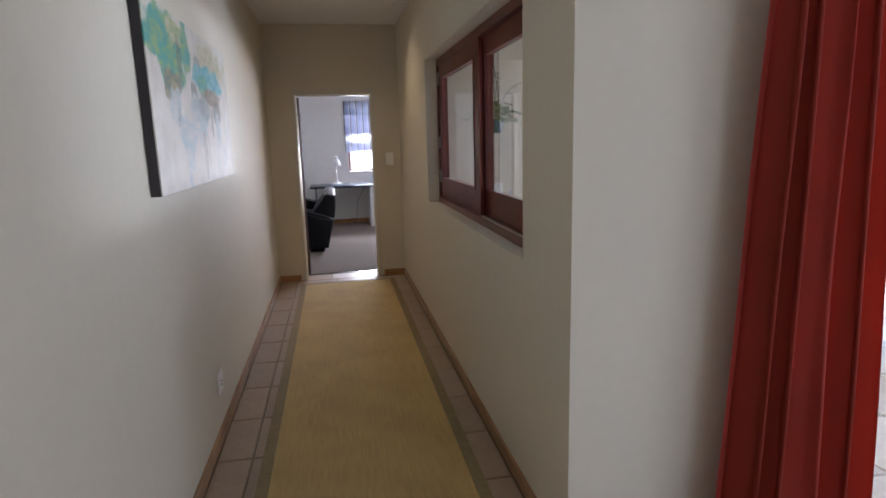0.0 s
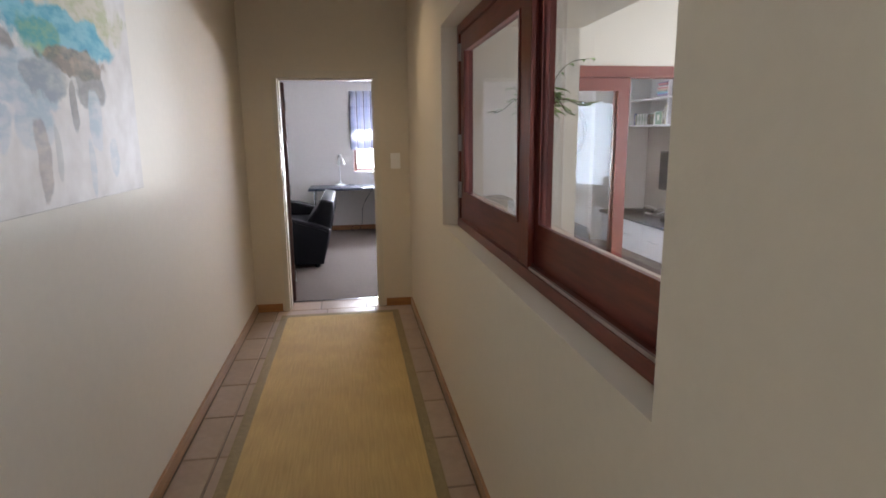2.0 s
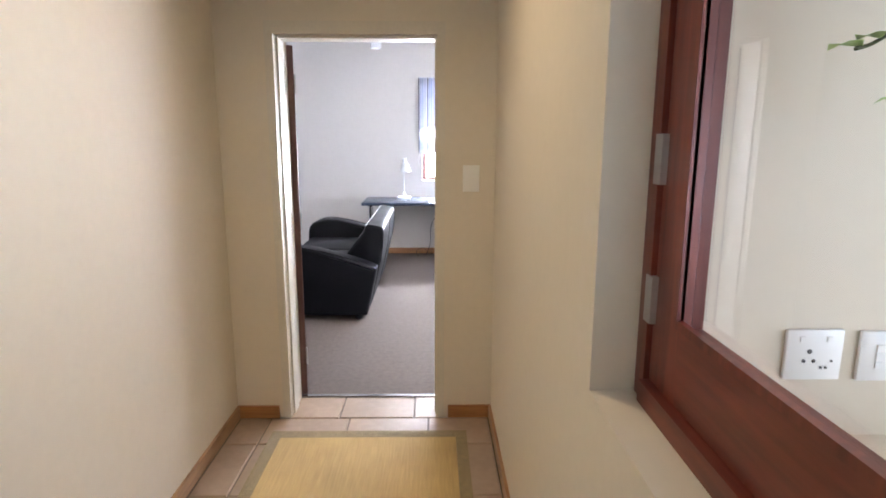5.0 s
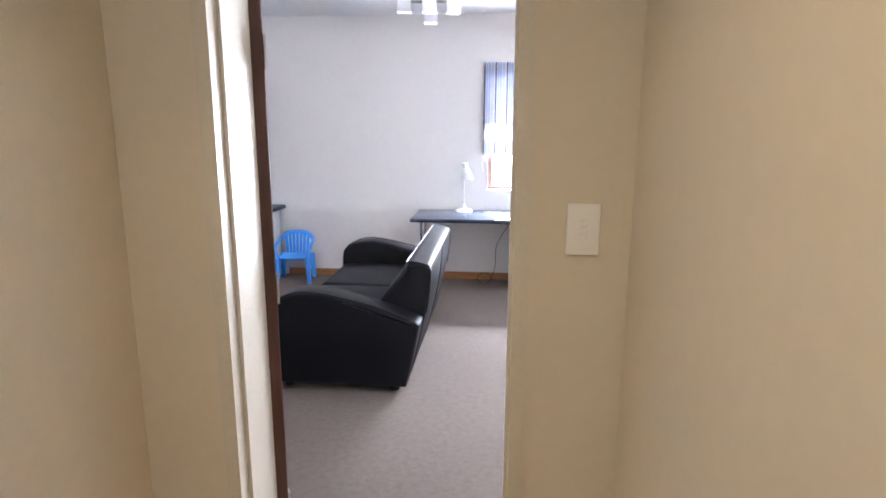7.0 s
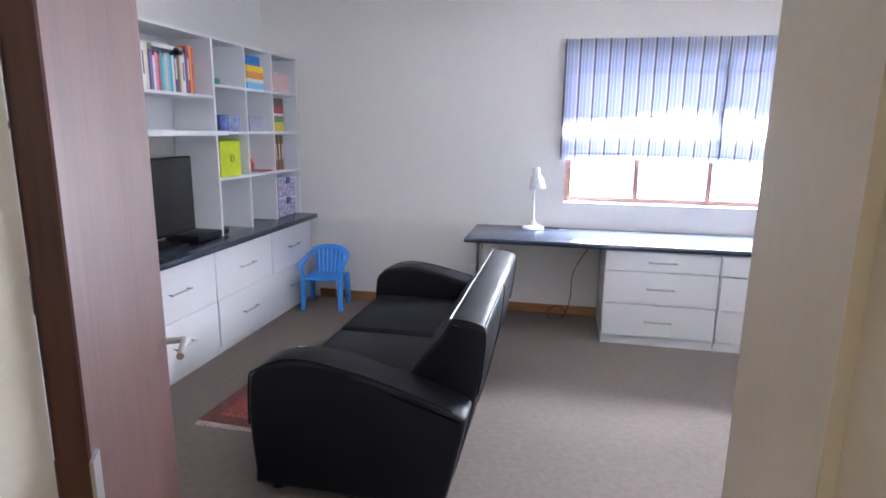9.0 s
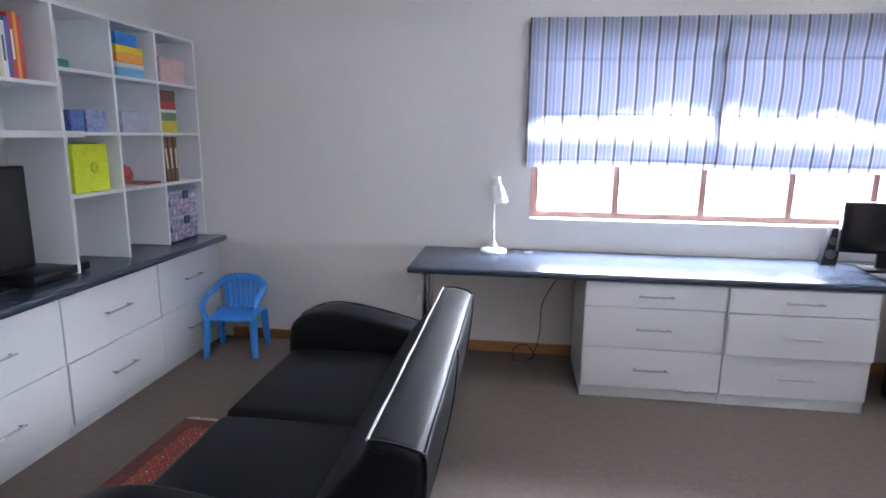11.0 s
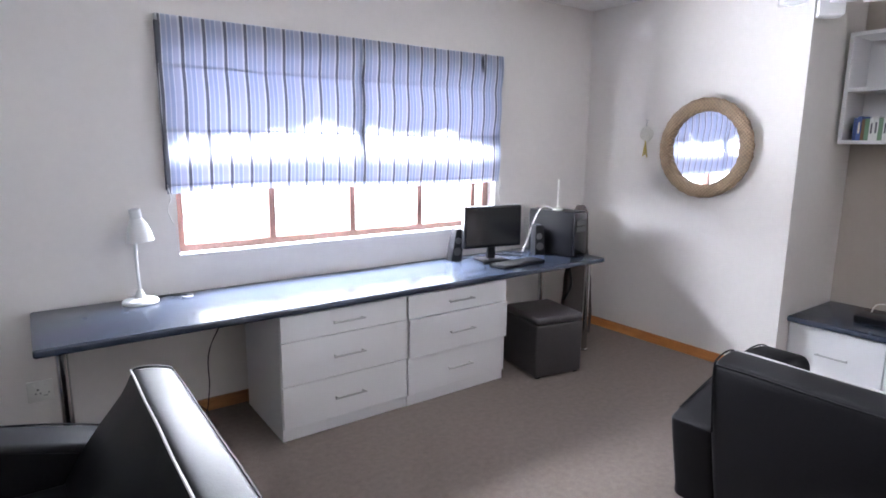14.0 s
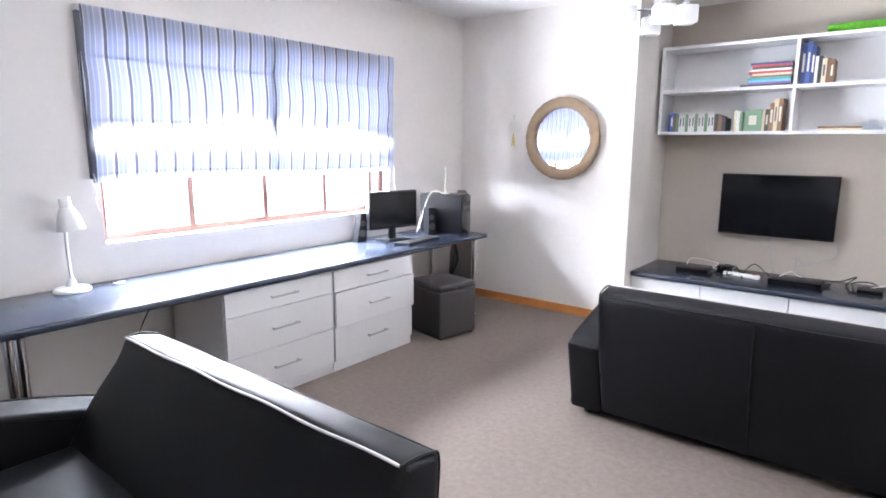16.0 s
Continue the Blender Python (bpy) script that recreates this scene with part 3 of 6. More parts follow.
def sofa(x, y, rz, label):
    """Two-seater that faces local -x; its middle lies over the origin."""
    ob = thing("sofa", x, y, 0, rz, label, "sofa", "black sofas in the study")
    half = 0.93
    arm = [(-0.40, 0.045), (-0.42, 0.30), (-0.415, 0.52), (-0.39, 0.585), (-0.33, 0.625), (-0.20, 0.650), (-0.05, 0.640), (0.12, 0.600), (0.30, 0.550), (0.44, 0.500), (0.485, 0.475), (0.492, 0.44), (0.455, 0.24), (0.41, 0.045)]
    arm = [(p.x, p.z) for p in smooth_line([(a, 0, b - 0.03 * min(1, max(0, (b - 0.3) / 0.2))) for a, b in arm], 3)]
    for s in (-1, 1):
        y0, y1 = sorted((s * half, s * (half - 0.19)))
        p = part("arm", extrude(arm, y0, y1, 0.022, 3), M_LEATHER, ob, smooth=50)
        pb = bmesh.new()
        top = smooth_line([(-0.425, s * (half - 0.012), 0.32), (-0.418, s * (half - 0.012), 0.53), (-0.385, s * (half - 0.012), 0.592), (-0.20, s * (half - 0.012), 0.655), (0.12, s * (half - 0.012), 0.604), (0.44, s * (half - 0.012), 0.504)], 5)
        tube(pb, [p - Vector((0, 0, 0.03 * min(1, max(0, (p.z - 0.3) / 0.2)))) for p in top], 0.004, 6)
        part("piping", pb, M_LEATHER, p)
    in_ = half - 0.192
    part("base", rbx(-0.36, 0.36, -in_, in_, 0.05, 0.27, 0.02, 2), M_LEATHER, ob)
    for s in (-1, 1):
        y0, y1 = sorted((0.003 * s, s * in_))
        bm = rbx(-0.40, 0.22, y0, y1, 0.275, 0.43, 0.045, 4)
        bmesh.ops.subdivide_edges(bm, edges=list(bm.edges), cuts=1, use_grid_fill=True)
        for v in bm.verts:
            if v.co.z > 0.40:
                u, w2 = (v.co.x + 0.09) / 0.31, (v.co.y - (y0 + y1) / 2) / (in_ / 2)
                v.co.z += 0.018 * max(0, 1 - u * u) * max(0, 1 - w2 * w2)
        part("seat_cushion", bm, M_LEATHER, ob, smooth=60)
    back = [(0.12, 0.36), (0.24, 0.56), (0.35, 0.700), (0.385, 0.765), (0.395, 0.780), (0.412, 0.786), (0.45, 0.782), (0.502, 0.770), (0.530, 0.754), (0.539, 0.715), (0.528, 0.58), (0.506, 0.44), (0.462, 0.24), (0.415, 0.06)]
    back = [(p.x, p.z) for p in smooth_line([(a, 0, b) for a, b in back], 3)] + [(0.22, 0.06)]
    be = 0.745
    bk = part("backrest", extrude(back, -be, be, 0.028, 3), M_LEATHER, ob, smooth=50)
    pb = bmesh.new()
    tube(pb, [(0.392, -be + 0.015 + (2 * be - 0.03) * k / 24, 0.781 + 0.003 * math.sin(k * 0.9)) for k in range(25)], 0.0045, 6)
    part("piping", pb, M_PIPING, bk, "pale grey piping along the seam")
    pb = bmesh.new()
    tube(pb, [(0.535, -be + 0.015 + (2 * be - 0.03) * k / 24, 0.752 + 0.002 * math.sin(k * 0.7)) for k in range(25)], 0.004, 6)
    part("piping", pb, M_LEATHER, bk)
    for s in (-1, 1):
        pb = bmesh.new()
        line = smooth_line([(0.394, s * (be - 0.012), 0.780), (0.43, s * (be - 0.007), 0.784), (0.495, s * (be - 0.007), 0.773), (0.537, s * (be - 0.012), 0.742), (0.532, s * (be - 0.015), 0.60), (0.513, s * (be - 0.015), 0.46)], 5)
        tube(pb, line, 0.004, 6)
        part("piping", pb, M_LEATHER, bk)
    pb = bmesh.new()
    tube(pb, smooth_line([(0.533, 0, 0.755), (0.541, 0, 0.715), (0.530, 0, 0.58), (0.508, 0, 0.44), (0.464, 0, 0.24), (0.418, 0, 0.07)], 5), 0.0035, 6)
    part("seam", pb, M_LEATHER, bk, "stitched seam down the back")
    for sx in (-0.34, 0.33):
        for sy in (-0.85, 0.85):
            lb = bmesh.new()
            lathe(lb, [(0.028, 0.0), (0.032, 0.05)], 14, pose(sx, sy, 0))
            part("foot", lb, M_BLACK, ob)
    return ob


sofa(0.155, 2.63, 0, "black leather two-seater sofa with pale piping facing the shelves")
sofa(2.97, 1.49, 180, "black leather two-seater sofa facing the wall television")

# ---- study: wall unit ----
LUX = -1.27
bounds = (0.72, 1.50, 2.27, 3.05, 3.82, 4.555)
for a, b in zip(bounds, bounds[1:]):
    drawer_unit("drawer_unit", LUX, (a + b) / 2, 90, b - a - 0.004, 0.415, 0.738, ((0.06, 0.385), (0.385, 0.735)), "white two-drawer base unit under the dark counter", grp="base units along the shelf wall", pulls=(0.006, 0.0) if a == 3.05 else (), plinth=0.06)
solo("counter", rbx(RX0 + 0.003, -1.20, 0.70, 4.56, 0.742, 0.782, 0.012, 3), M_TOP, "dark blue-grey laminate counter on the white base units", "counter")

PT = 0.018
cube = thing("cube_shelf", -1.525, 3.955, 0.783, 0, "white open cube shelving standing on the counter", "shelf")


def lv(*r):
    """A box given in the study's own places, for the shelf at hand."""
    return boxes((r[0] + 1.525, r[1] + 1.525, r[2] - 3.955, r[3] - 3.955, r[4] - 0.783, r[5] - 0.783))


YC = (3.305, 3.710, 4.112, 4.55)
for y in YC:
    part("upright", lv(RX0 + 0.014, -1.36, y - PT / 2, y + PT / 2, 0.784, 2.13), M_WHITE, cube, smooth=0)
for z in (1.18, 1.50, 1.815, 2.121):
    for a, b in zip(YC, YC[1:]):
        part("shelf_board", lv(RX0 + 0.014, -1.362, a + PT / 2, b - PT / 2, z - PT / 2, z + PT / 2), M_WHITE, cube, smooth=0)
part("back_panel", lv(RX0 + 0.003, RX0 + 0.013, 3.30, 4.555, 1.18, 2.13), M_WHITE, cube, smooth=0)

mid = thing("wall_shelf", -1.525, 2.5, 1.48, 0, "white open bookshelf fixed above the television", "shelf")


def mv(*r):
    return boxes((r[0] + 1.525, r[1] + 1.525, r[2] - 2.5, r[3] - 2.5, r[4] - 1.48, r[5] - 1.48))


part("shelf_board", mv(RX0 + 0.014, -1.335, 1.60, 3.41, 1.482, 1.514), M_WHITE, mid, smooth=0)
for y in (1.61, 2.545):
    part("upright", mv(RX0 + 0.014, -1.36, y - PT / 2, y + PT / 2, 1.515, 2.11), M_WHITE, mid, smooth=0)
for a, b in ((1.62, 2.535), (2.555, 3.295)):
    for z in (1.735, 2.119):
        part("shelf_board", mv(RX0 + 0.014, -1.362, a, b, z - PT / 2, z + PT / 2), M_WHITE, mid, smooth=0)
part("back_panel", mv(RX0 + 0.003, RX0 + 0.013, 1.60, 3.295, 1.515, 2.128), M_WHITE, mid, smooth=0)

tv = thing("television", -1.50, 2.72, 0.783, 90, "black flat television on a low stand on the counter", "television")
part("casing", rbx(-0.44, 0.44, -0.03, 0.03, 0.065, 0.565, 0.008, 2), M_BLACK, tv)
part("screen", boxes((-0.428, 0.428, -0.033, -0.0305, 0.085, 0.553)), M_SCREEN, tv, "dark glossy screen", 0)
part("stand", boxes((-0.25, 0.25, -0.10, 0.10, 0.0, 0.012), (-0.04, 0.04, -0.01, 0.03, 0.012, 0.07)), M_BLACK, tv, smooth=0)

# ---- study: alcove with the wall television ----
ALX = 4.50
ab = (0.30, 0.98, 1.62, 2.25, 2.825)
for a, b in zip(ab, ab[1:]):
    drawer_unit("drawer_unit", ALX + 0.03, (a + b) / 2, -90, b - a - 0.004, 0.645, 0.405, ((0.05, 0.40),), "low white drawer unit under the alcove counter", grp="base units in the alcove", plinth=0.05)
solo("counter", rbx(ALX - 0.01, TVX - 0.003, 0.29, JY - 0.003, 0.41, 0.45, 0.012, 3), M_TOP, "dark laminate counter on low units in the alcove", "counter")
sh = thing("wall_shelf", 5.03, 1.55, 1.62, 0, "white open bookshelf on the alcove wall", "shelf")


def sv(*r):
    return boxes((r[0] - 5.03, r[1] - 5.03, r[2] - 1.55, r[3] - 1.55, r[4] - 1.62, r[5] - 1.62))


for z in (1.632, 1.98, 2.34):
    part("shelf_board", sv(4.88, TVX - 0.013, 0.30, 2.80, z - 0.012, z + 0.012), M_WHITE, sh, smooth=0)
for y in (0.312, 1.02, 1.785, 2.788):
    for z0, z1 in ((1.645, 1.967), (1.993, 2.327)):
        part("upright", sv(4.882, TVX - 0.013, y - 0.012, y + 0.012, z0, z1), M_WHITE, sh, smooth=0)
part("back_panel", sv(TVX - 0.012, TVX - 0.003, 0.30, 2.80, 1.62, 2.352), M_WHITE, sh, smooth=0)
tv2 = thing("television", TVX - 0.07, 1.86, 0.772, -90, "black flat television hung on the alcove wall", "television")
part("casing", rbx(-0.43, 0.43, -0.022, 0.022, 0.0, 0.52, 0.006, 2), M_BLACK, tv2)
part("screen", boxes((-0.42, 0.42, -0.025, -0.0225, 0.016, 0.51)), M_SCREEN, tv2, "dark glossy screen", 0)
part("bracket", boxes((-0.15, 0.15, 0.022, 0.067, 0.15, 0.38)), M_BLACK, tv2, smooth=0)

# ---- corridor: hatch window ----
hx = 1.535
hw_ = thing("window_2", hx + 0.035, (WY0 + WY1) / 2, WZ0, 0, "dark red timber window between corridor and dining room", "window", kind="structure")
cy = (WY0 + WY1) / 2
H2, D = (WY1 - WY0) / 2, WZ1 - WZ0
part("window_frame", boxes((-0.04, 0.04, -H2 + 0.001, -H2 + 0.016, 0.001, D - 0.001), (-0.04, 0.04, H2 - 0.045, H2 - 0.001, 0.001, D - 0.001)), M_RED, hw_, smooth=0)
part("window_frame", boxes((-0.05, 0.04, -H2 + 0.016, H2 - 0.045, 0.001, 0.045), (-0.04, 0.04, -H2 + 0.016, H2 - 0.045, D - 0.05, D - 0.001)), M_REDY, hw_, smooth=0)


def sash(y0, y1, x0, x1, hinged, st=0.115, sn=0.115):
    """One glazed leaf: stiles, rails, pane."""
    root = part("sash", boxes((x0, x1, y0, y0 + sn, 0.047, D - 0.052), (x0, x1, y1 - st, y1, 0.047, D - 0.052)), M_RED, hw_, smooth=0)
    part("rail", boxes((x0, x1, y0 + sn, y1 - st, 0.047, 0.185), (x0, x1, y0 + sn, y1 - st, D - 0.15, D - 0.052)), M_REDY, root, smooth=0)
    xm = (x0 + x1) / 2
    part("bead", boxes((x0 - 0.006, x0 + 0.006, y0 + sn, y1 - st, 0.185, 0.20), (x0 - 0.006, x0 + 0.006, y0 + sn - 0.015, y0 + sn, 0.185, D - 0.15), (x0 - 0.006, x0 + 0.006, y1 - st, y1 - st + 0.015, 0.185, D - 0.15)), M_RED, root, smooth=0)
    g = part("pane", boxes((xm - 0.002, xm + 0.002, y0 + sn, y1 - st, 0.185, D - 0.15)), M_GLASS, root, smooth=0)
    g.visible_shadow = False
    if hinged:
        for z in (0.16, 0.42, 0.90):
            part("hinge", boxes((x0 - 0.012, x0 + 0.001, y1 - 0.012, y1 + 0.02, z, z + 0.09)), M_BRUSHED, root, "steel hinge", 0)


sash(-3.17 - cy, WY1 - 0.048 - cy, -0.03, 0.012, True)
sash(WY0 + 0.018 - cy, -3.19 - cy, -0.005, 0.037, False, 0.06, 0.03)
part("astragal", boxes((-0.045, -0.031, -3.24 - cy, -3.13 - cy, 0.05, D - 0.055)), M_RED, hw_, smooth=0)
part("track", boxes((-0.044, -0.034, -H2 + 0.05, -3.25 - cy, 0.045, 0.055)), M_BRUSHED, hw_, "metal channel", 0)

# ---- study: things on and around the desk ----
lamp = thing("desk_lamp", 0.745, 4.462, 0.751, 0, "white metal desk lamp with a cone shade", "lamp")
b_ = bmesh.new()
lathe(b_, [(0.09, 0.0), (0.09, 0.008), (0.082, 0.018), (0.03, 0.028), (0.017, 0.06), (0.010, 0.075)], 28)
part("base", b_, M_LAMP, lamp)
b_ = bmesh.new()
tube(b_, smooth_line([(0, 0, 0.07), (-0.004, 0, 0.20), (-0.002, 0, 0.32), (0.004, -0.003, 0.42)]), 0.0085, 10)
part("stem", b_, M_LAMP, lamp)
b_ = bmesh.new()
tilt = pose(0.012, -0.005, 0.435, 0, -6, 0)
lathe(b_, [(0.068, -0.105), (0.066, -0.100), (0.059, -0.06), (0.046, -0.015), (0.032, 0.012), (0.029, 0.016), (0.029, 0.062), (0.024, 0.066)], 28, tilt)
part("shade", b_, M_LAMP, lamp)
b_ = bmesh.new()
tube(b_, smooth_line([(0.09, 0.02, 0.004), (0.14, 0.05, 0.006), (0.19, 0.03, 0.004), (0.23, 0.0, 0.008)]), 0.003, 6)
part("cord", b_, M_BLACK, lamp)

mon = thing("monitor", 3.06, 4.30, 0.751, -10, "black computer monitor on a desk stand", "monitor")
part("casing", rbx(-0.24, 0.24, -0.02, 0.03, 0.10, 0.405, 0.008, 2), M_BLACK, mon)
part("screen", boxes((-0.225, 0.225, -0.0225, -0.0205, 0.122, 0.39)), M_SCREEN, mon, "dark glossy screen", 0)
part("stand", boxes((-0.03, 0.03, 0.0, 0.025, 0.012, 0.11)), M_BLACK, mon, smooth=0)
part("foot", rbx(-0.11, 0.11, -0.09, 0.09, 0.0, 0.014, 0.005, 2), M_BLACK, mon)


def speaker(x, y, rz, tilt_):
    ob = thing("speaker", x, y, 0.751, rz, "small black desktop loudspeaker", "speaker", "pair of desk speakers")
    pr = [(-0.045, 0.0), (0.045, 0.0), (0.045 + tilt_, 0.22), (0.035 + tilt_, 0.235), (-0.015 + tilt_, 0.235), (-0.025 + tilt_, 0.22)]
    part("cabinet", extrude(pr, -0.045, 0.045, 0.006, 2), M_BLACK, ob)
    for z, r in ((0.07, 0.03), (0.15, 0.024)):
        c = bmesh.new()
        lathe(c, [(r, 0.0), (r, 0.004), (r * 0.8, 0.002), (r * 0.3, 0.004)], 18, pose(tilt_ * z / 0.23 + 0.0, -0.046, z, 90, 0, 0))
        part("cone", c, M_DARKHOLE, ob)


speaker(2.83, 4.46, -10, 0.02)
speaker(3.52, 4.28, -20, -0.02)

kb = thing("keyboard", 3.13, 4.09, 0.751, 6, "black computer keyboard lying on the desk", "keyboard")
part("case", rbx(-0.22, 0.22, -0.075, 0.075, 0.0, 0.016, 0.006, 2), M_BLACK, kb)
keys = bmesh.new()
for r in range(5):
    for c in range(15):
        bx(keys, -0.205 + c * 0.0275, -0.205 + c * 0.0275 + 0.023, -0.062 + r * 0.025, -0.062 + r * 0.025 + 0.021, 0.0165, 0.022)
tagged(part("keys", keys, M_DARKHOLE, kb, "rows of dark keys", 0), kind="stuff")

pc = thing("computer_tower", 3.70, 4.26, 0.751, 12, "black computer tower standing on the desk", "computer")
part("case", rbx(-0.095, 0.095, -0.20, 0.20, 0.0, 0.345, 0.008, 2), M_BLACK, pc)
part("front_panel", rbx(-0.09, 0.09, -0.216, -0.2005, 0.01, 0.335, 0.006, 2), M_SCREEN, pc, "glossy front panel")
part("drive_bay", boxes((-0.07, 0.07, -0.2185, -0.2165, 0.24, 0.28), (-0.07, 0.07, -0.2185, -0.2165, 0.19, 0.23)), M_DARKHOLE, pc, smooth=0)
rt = thing("wireless_aerial", 3.66, 4.22, 1.098, 0, "white wireless aerial on the computer tower", "aerial")
b_ = bmesh.new()
lathe(b_, [(0.04, 0.0), (0.04, 0.012), (0.012, 0.02)], 18)
part("base", b_, M_PLASTIC, rt)
b_ = bmesh.new()
tube(b_, [(0, 0, 0.018), (0, 0, 0.10), (0.001, 0, 0.235)], 0.008, 10, 0.0065)
part("rod", b_, M_PLASTIC, rt)
b_ = bmesh.new()
tube(b_, smooth_line([(3.62, 4.22, 1.106), (3.59, 4.27, 1.125), (3.555, 4.31, 1.10), (3.51, 4.34, 0.98), (3.485, 4.36, 0.86), (3.46, 4.39, 0.757)]), 0.0055, 8)
solo("white_cable", b_, M_PLASTIC, "white cable hanging from the aerial to the desk", "cable")

bag = thing("guitar_bag", 4.07, 4.34, 0, -35, "slim dark padded guitar bag leaning in the corner", "bag")
pr = [(-0.12, 0.0), (0.12, 0.0), (0.13, 0.18), (0.115, 0.34), (0.11, 0.48), (0.085, 0.62), (0.065, 0.75), (0.055, 1.05), (0.03, 1.10), (-0.03, 1.10), (-0.055, 1.05), (-0.065, 0.75), (-0.085, 0.62), (-0.11, 0.48), (-0.115, 0.34), (-0.13, 0.18)]
M_BAG = mat("dark_nylon", (0.055, 0.042, 0.038), 0.7, var=0.2, bump=0.3, bscale=300)
part("body", extrude(pr, -0.055, 0.055, 0.02, 3), M_BAG, bag, smooth=50)
b_ = bmesh.new()
tube(b_, smooth_line([(-0.06, -0.06, 0.80), (-0.10, -0.11, 0.62), (-0.08, -0.12, 0.45), (-0.12, -0.06, 0.30)]), 0.012, 8)
part("strap", b_, M_BLACK, bag)

ott = thing("ottoman", 3.25, 3.94, 0, -10, "square dark grey faux leather ottoman under the desk", "ottoman")
bm = rbx(-0.197, 0.197, -0.212, 0.212, 0.012, 0.385, 0.016, 3)
part("body", bm, M_OTTO, ott)
part("seat", rbx(-0.199, 0.199, -0.214, 0.214, 0.3855, 0.44, 0.024, 4), M_OTTO, ott, "padded seat lid")
for x in (-0.16, 0.16):
    for y in (-0.18, 0.18):
        part("foot", boxes((x - 0.015, x + 0.015, y - 0.015, y + 0.015, 0, 0.012)), M_BLACK, ott, smooth=0)

# cables
for nm, pts in (("black_cable", [(1.28, 4.55, 0.70), (1.10, 4.552, 0.40), (1.08, 4.545, 0.15), (1.02, 4.45, 0.006), (0.92, 4.40, 0.006), (0.90, 4.48, 0.05), (0.98, 4.50, 0.09), (1.05, 4.47, 0.03), (1.0, 4.40, 0.006)]),
                ("black_cable", [(2.90, 4.44, 0.757), (2.98, 4.40, 0.757), (3.03, 4.46, 0.757), (3.12, 4.42, 0.757), (3.20, 4.45, 0.757), (3.30, 4.40, 0.757), (3.40, 4.43, 0.757), (3.48, 4.36, 0.757)]),
                ("black_cable", [(3.18, 4.44, 0.763), (3.25, 4.36, 0.757), (3.34, 4.30, 0.757), (3.40, 4.36, 0.763), (3.31, 4.42, 0.770), (3.24, 4.38, 0.763), (3.36, 4.25, 0.757)])):
    b_ = bmesh.new()
    tube(b_, smooth_line(pts), 0.0035, 6)
    solo(nm, b_, M_BLACK, "thin black cable trailing by the desk", "cable")

# ---- study: mirror and wall hanging ----
mir = thing("mirror", RX1, 3.455, 1.583, 0, "round mirror in a thick woven seagrass frame", "mirror")
ring = bmesh.new()
NR, NT = 216, 18
rg = []
for i in range(NR):
    a = 2 * math.pi * i / NR
    row = []
    for k in range(NT):
        f = 2 * math.pi * k / NT
        braid = 0.5 + 0.5 * math.sin(54 * a + 2 * f) * math.cos(3 * f + 27 * a)
        rr = 0.312 + (0.044 + 0.009 * braid) * math.cos(f) + 0.003 * noise.noise(Vector((i * 0.23, k * 0.9, 0)))
        row.append(ring.verts.new((-0.036 - (0.026 + 0.009 * braid) * math.sin(f), rr * math.cos(a), rr * math.sin(a))))
    rg.append(row)
for i in range(NR):
    for k in range(NT):
        ring.faces.new((rg[i][k], rg[(i + 1) % NR][k], rg[(i + 1) % NR][(k + 1) % NT], rg[i][(k + 1) % NT]))
part("frame", ring, M_SEAGRASS, mir, "twisted seagrass rope frame", 60)
g = bmesh.new()
lathe(g, [(0.285, 0.0), (0.285, 0.012)], 64, pose(-0.024, 0, 0, 0, 90, 0))
part("glass", g, M_MIRROR, mir, "silvered mirror glass", 0)

M_YELLOW = mat("mustard_tassel", (0.55, 0.43, 0.14), 0.9, var=0.2)
M_LACE = mat("pale_lace", (0.72, 0.70, 0.64), 0.8)
dc = thing("dream_catcher", RX1 - 0.012, 3.965, 1.69, 0, "small pale lace dream catcher with a mustard tassel", "wall hanging")
b_ = bmesh.new()
circ = [(0, 0.055 * math.cos(2 * math.pi * k / 24), 0.055 * math.sin(2 * math.pi * k / 24)) for k in range(25)]
tube(b_, circ, 0.005, 6)
for rr in (0.018, 0.036):
    tube(b_, [(0, rr * math.cos(2 * math.pi * k / 16), rr * math.sin(2 * math.pi * k / 16)) for k in range(17)], 0.004, 5)
for k in range(10):
    a = 2 * math.pi * k / 10
    tube(b_, [(0, 0.012 * math.cos(a), 0.012 * math.sin(a)), (0, 0.055 * math.cos(a + 0.3), 0.055 * math.sin(a + 0.3))], 0.003, 5)
part("ring", b_, M_LACE, dc)
b_ = bmesh.new()
tube(b_, [(0, 0, 0.055), (0, 0.004, 0.08), (0, -0.01, 0.105), (0, 0.012, 0.11)], 0.003, 6)
part("hook", b_, M_BRUSHED, dc)
b_ = bmesh.new()
for k in range(14):
    tube(b_, [(-0.002, 0.002 * (k % 3), -0.055), (-0.004 + 0.002 * (k % 4), 0.022 * math.sin(k * 2.1), -0.165 - 0.01 * (k % 3))], 0.0035, 5)
part("tassel", b_, M_YELLOW, dc)

# ---- study: ceiling lights ----
M_OPAL = mat("opal_glass", (0.86, 0.86, 0.86), 0.25, var=0.01, bump=0)


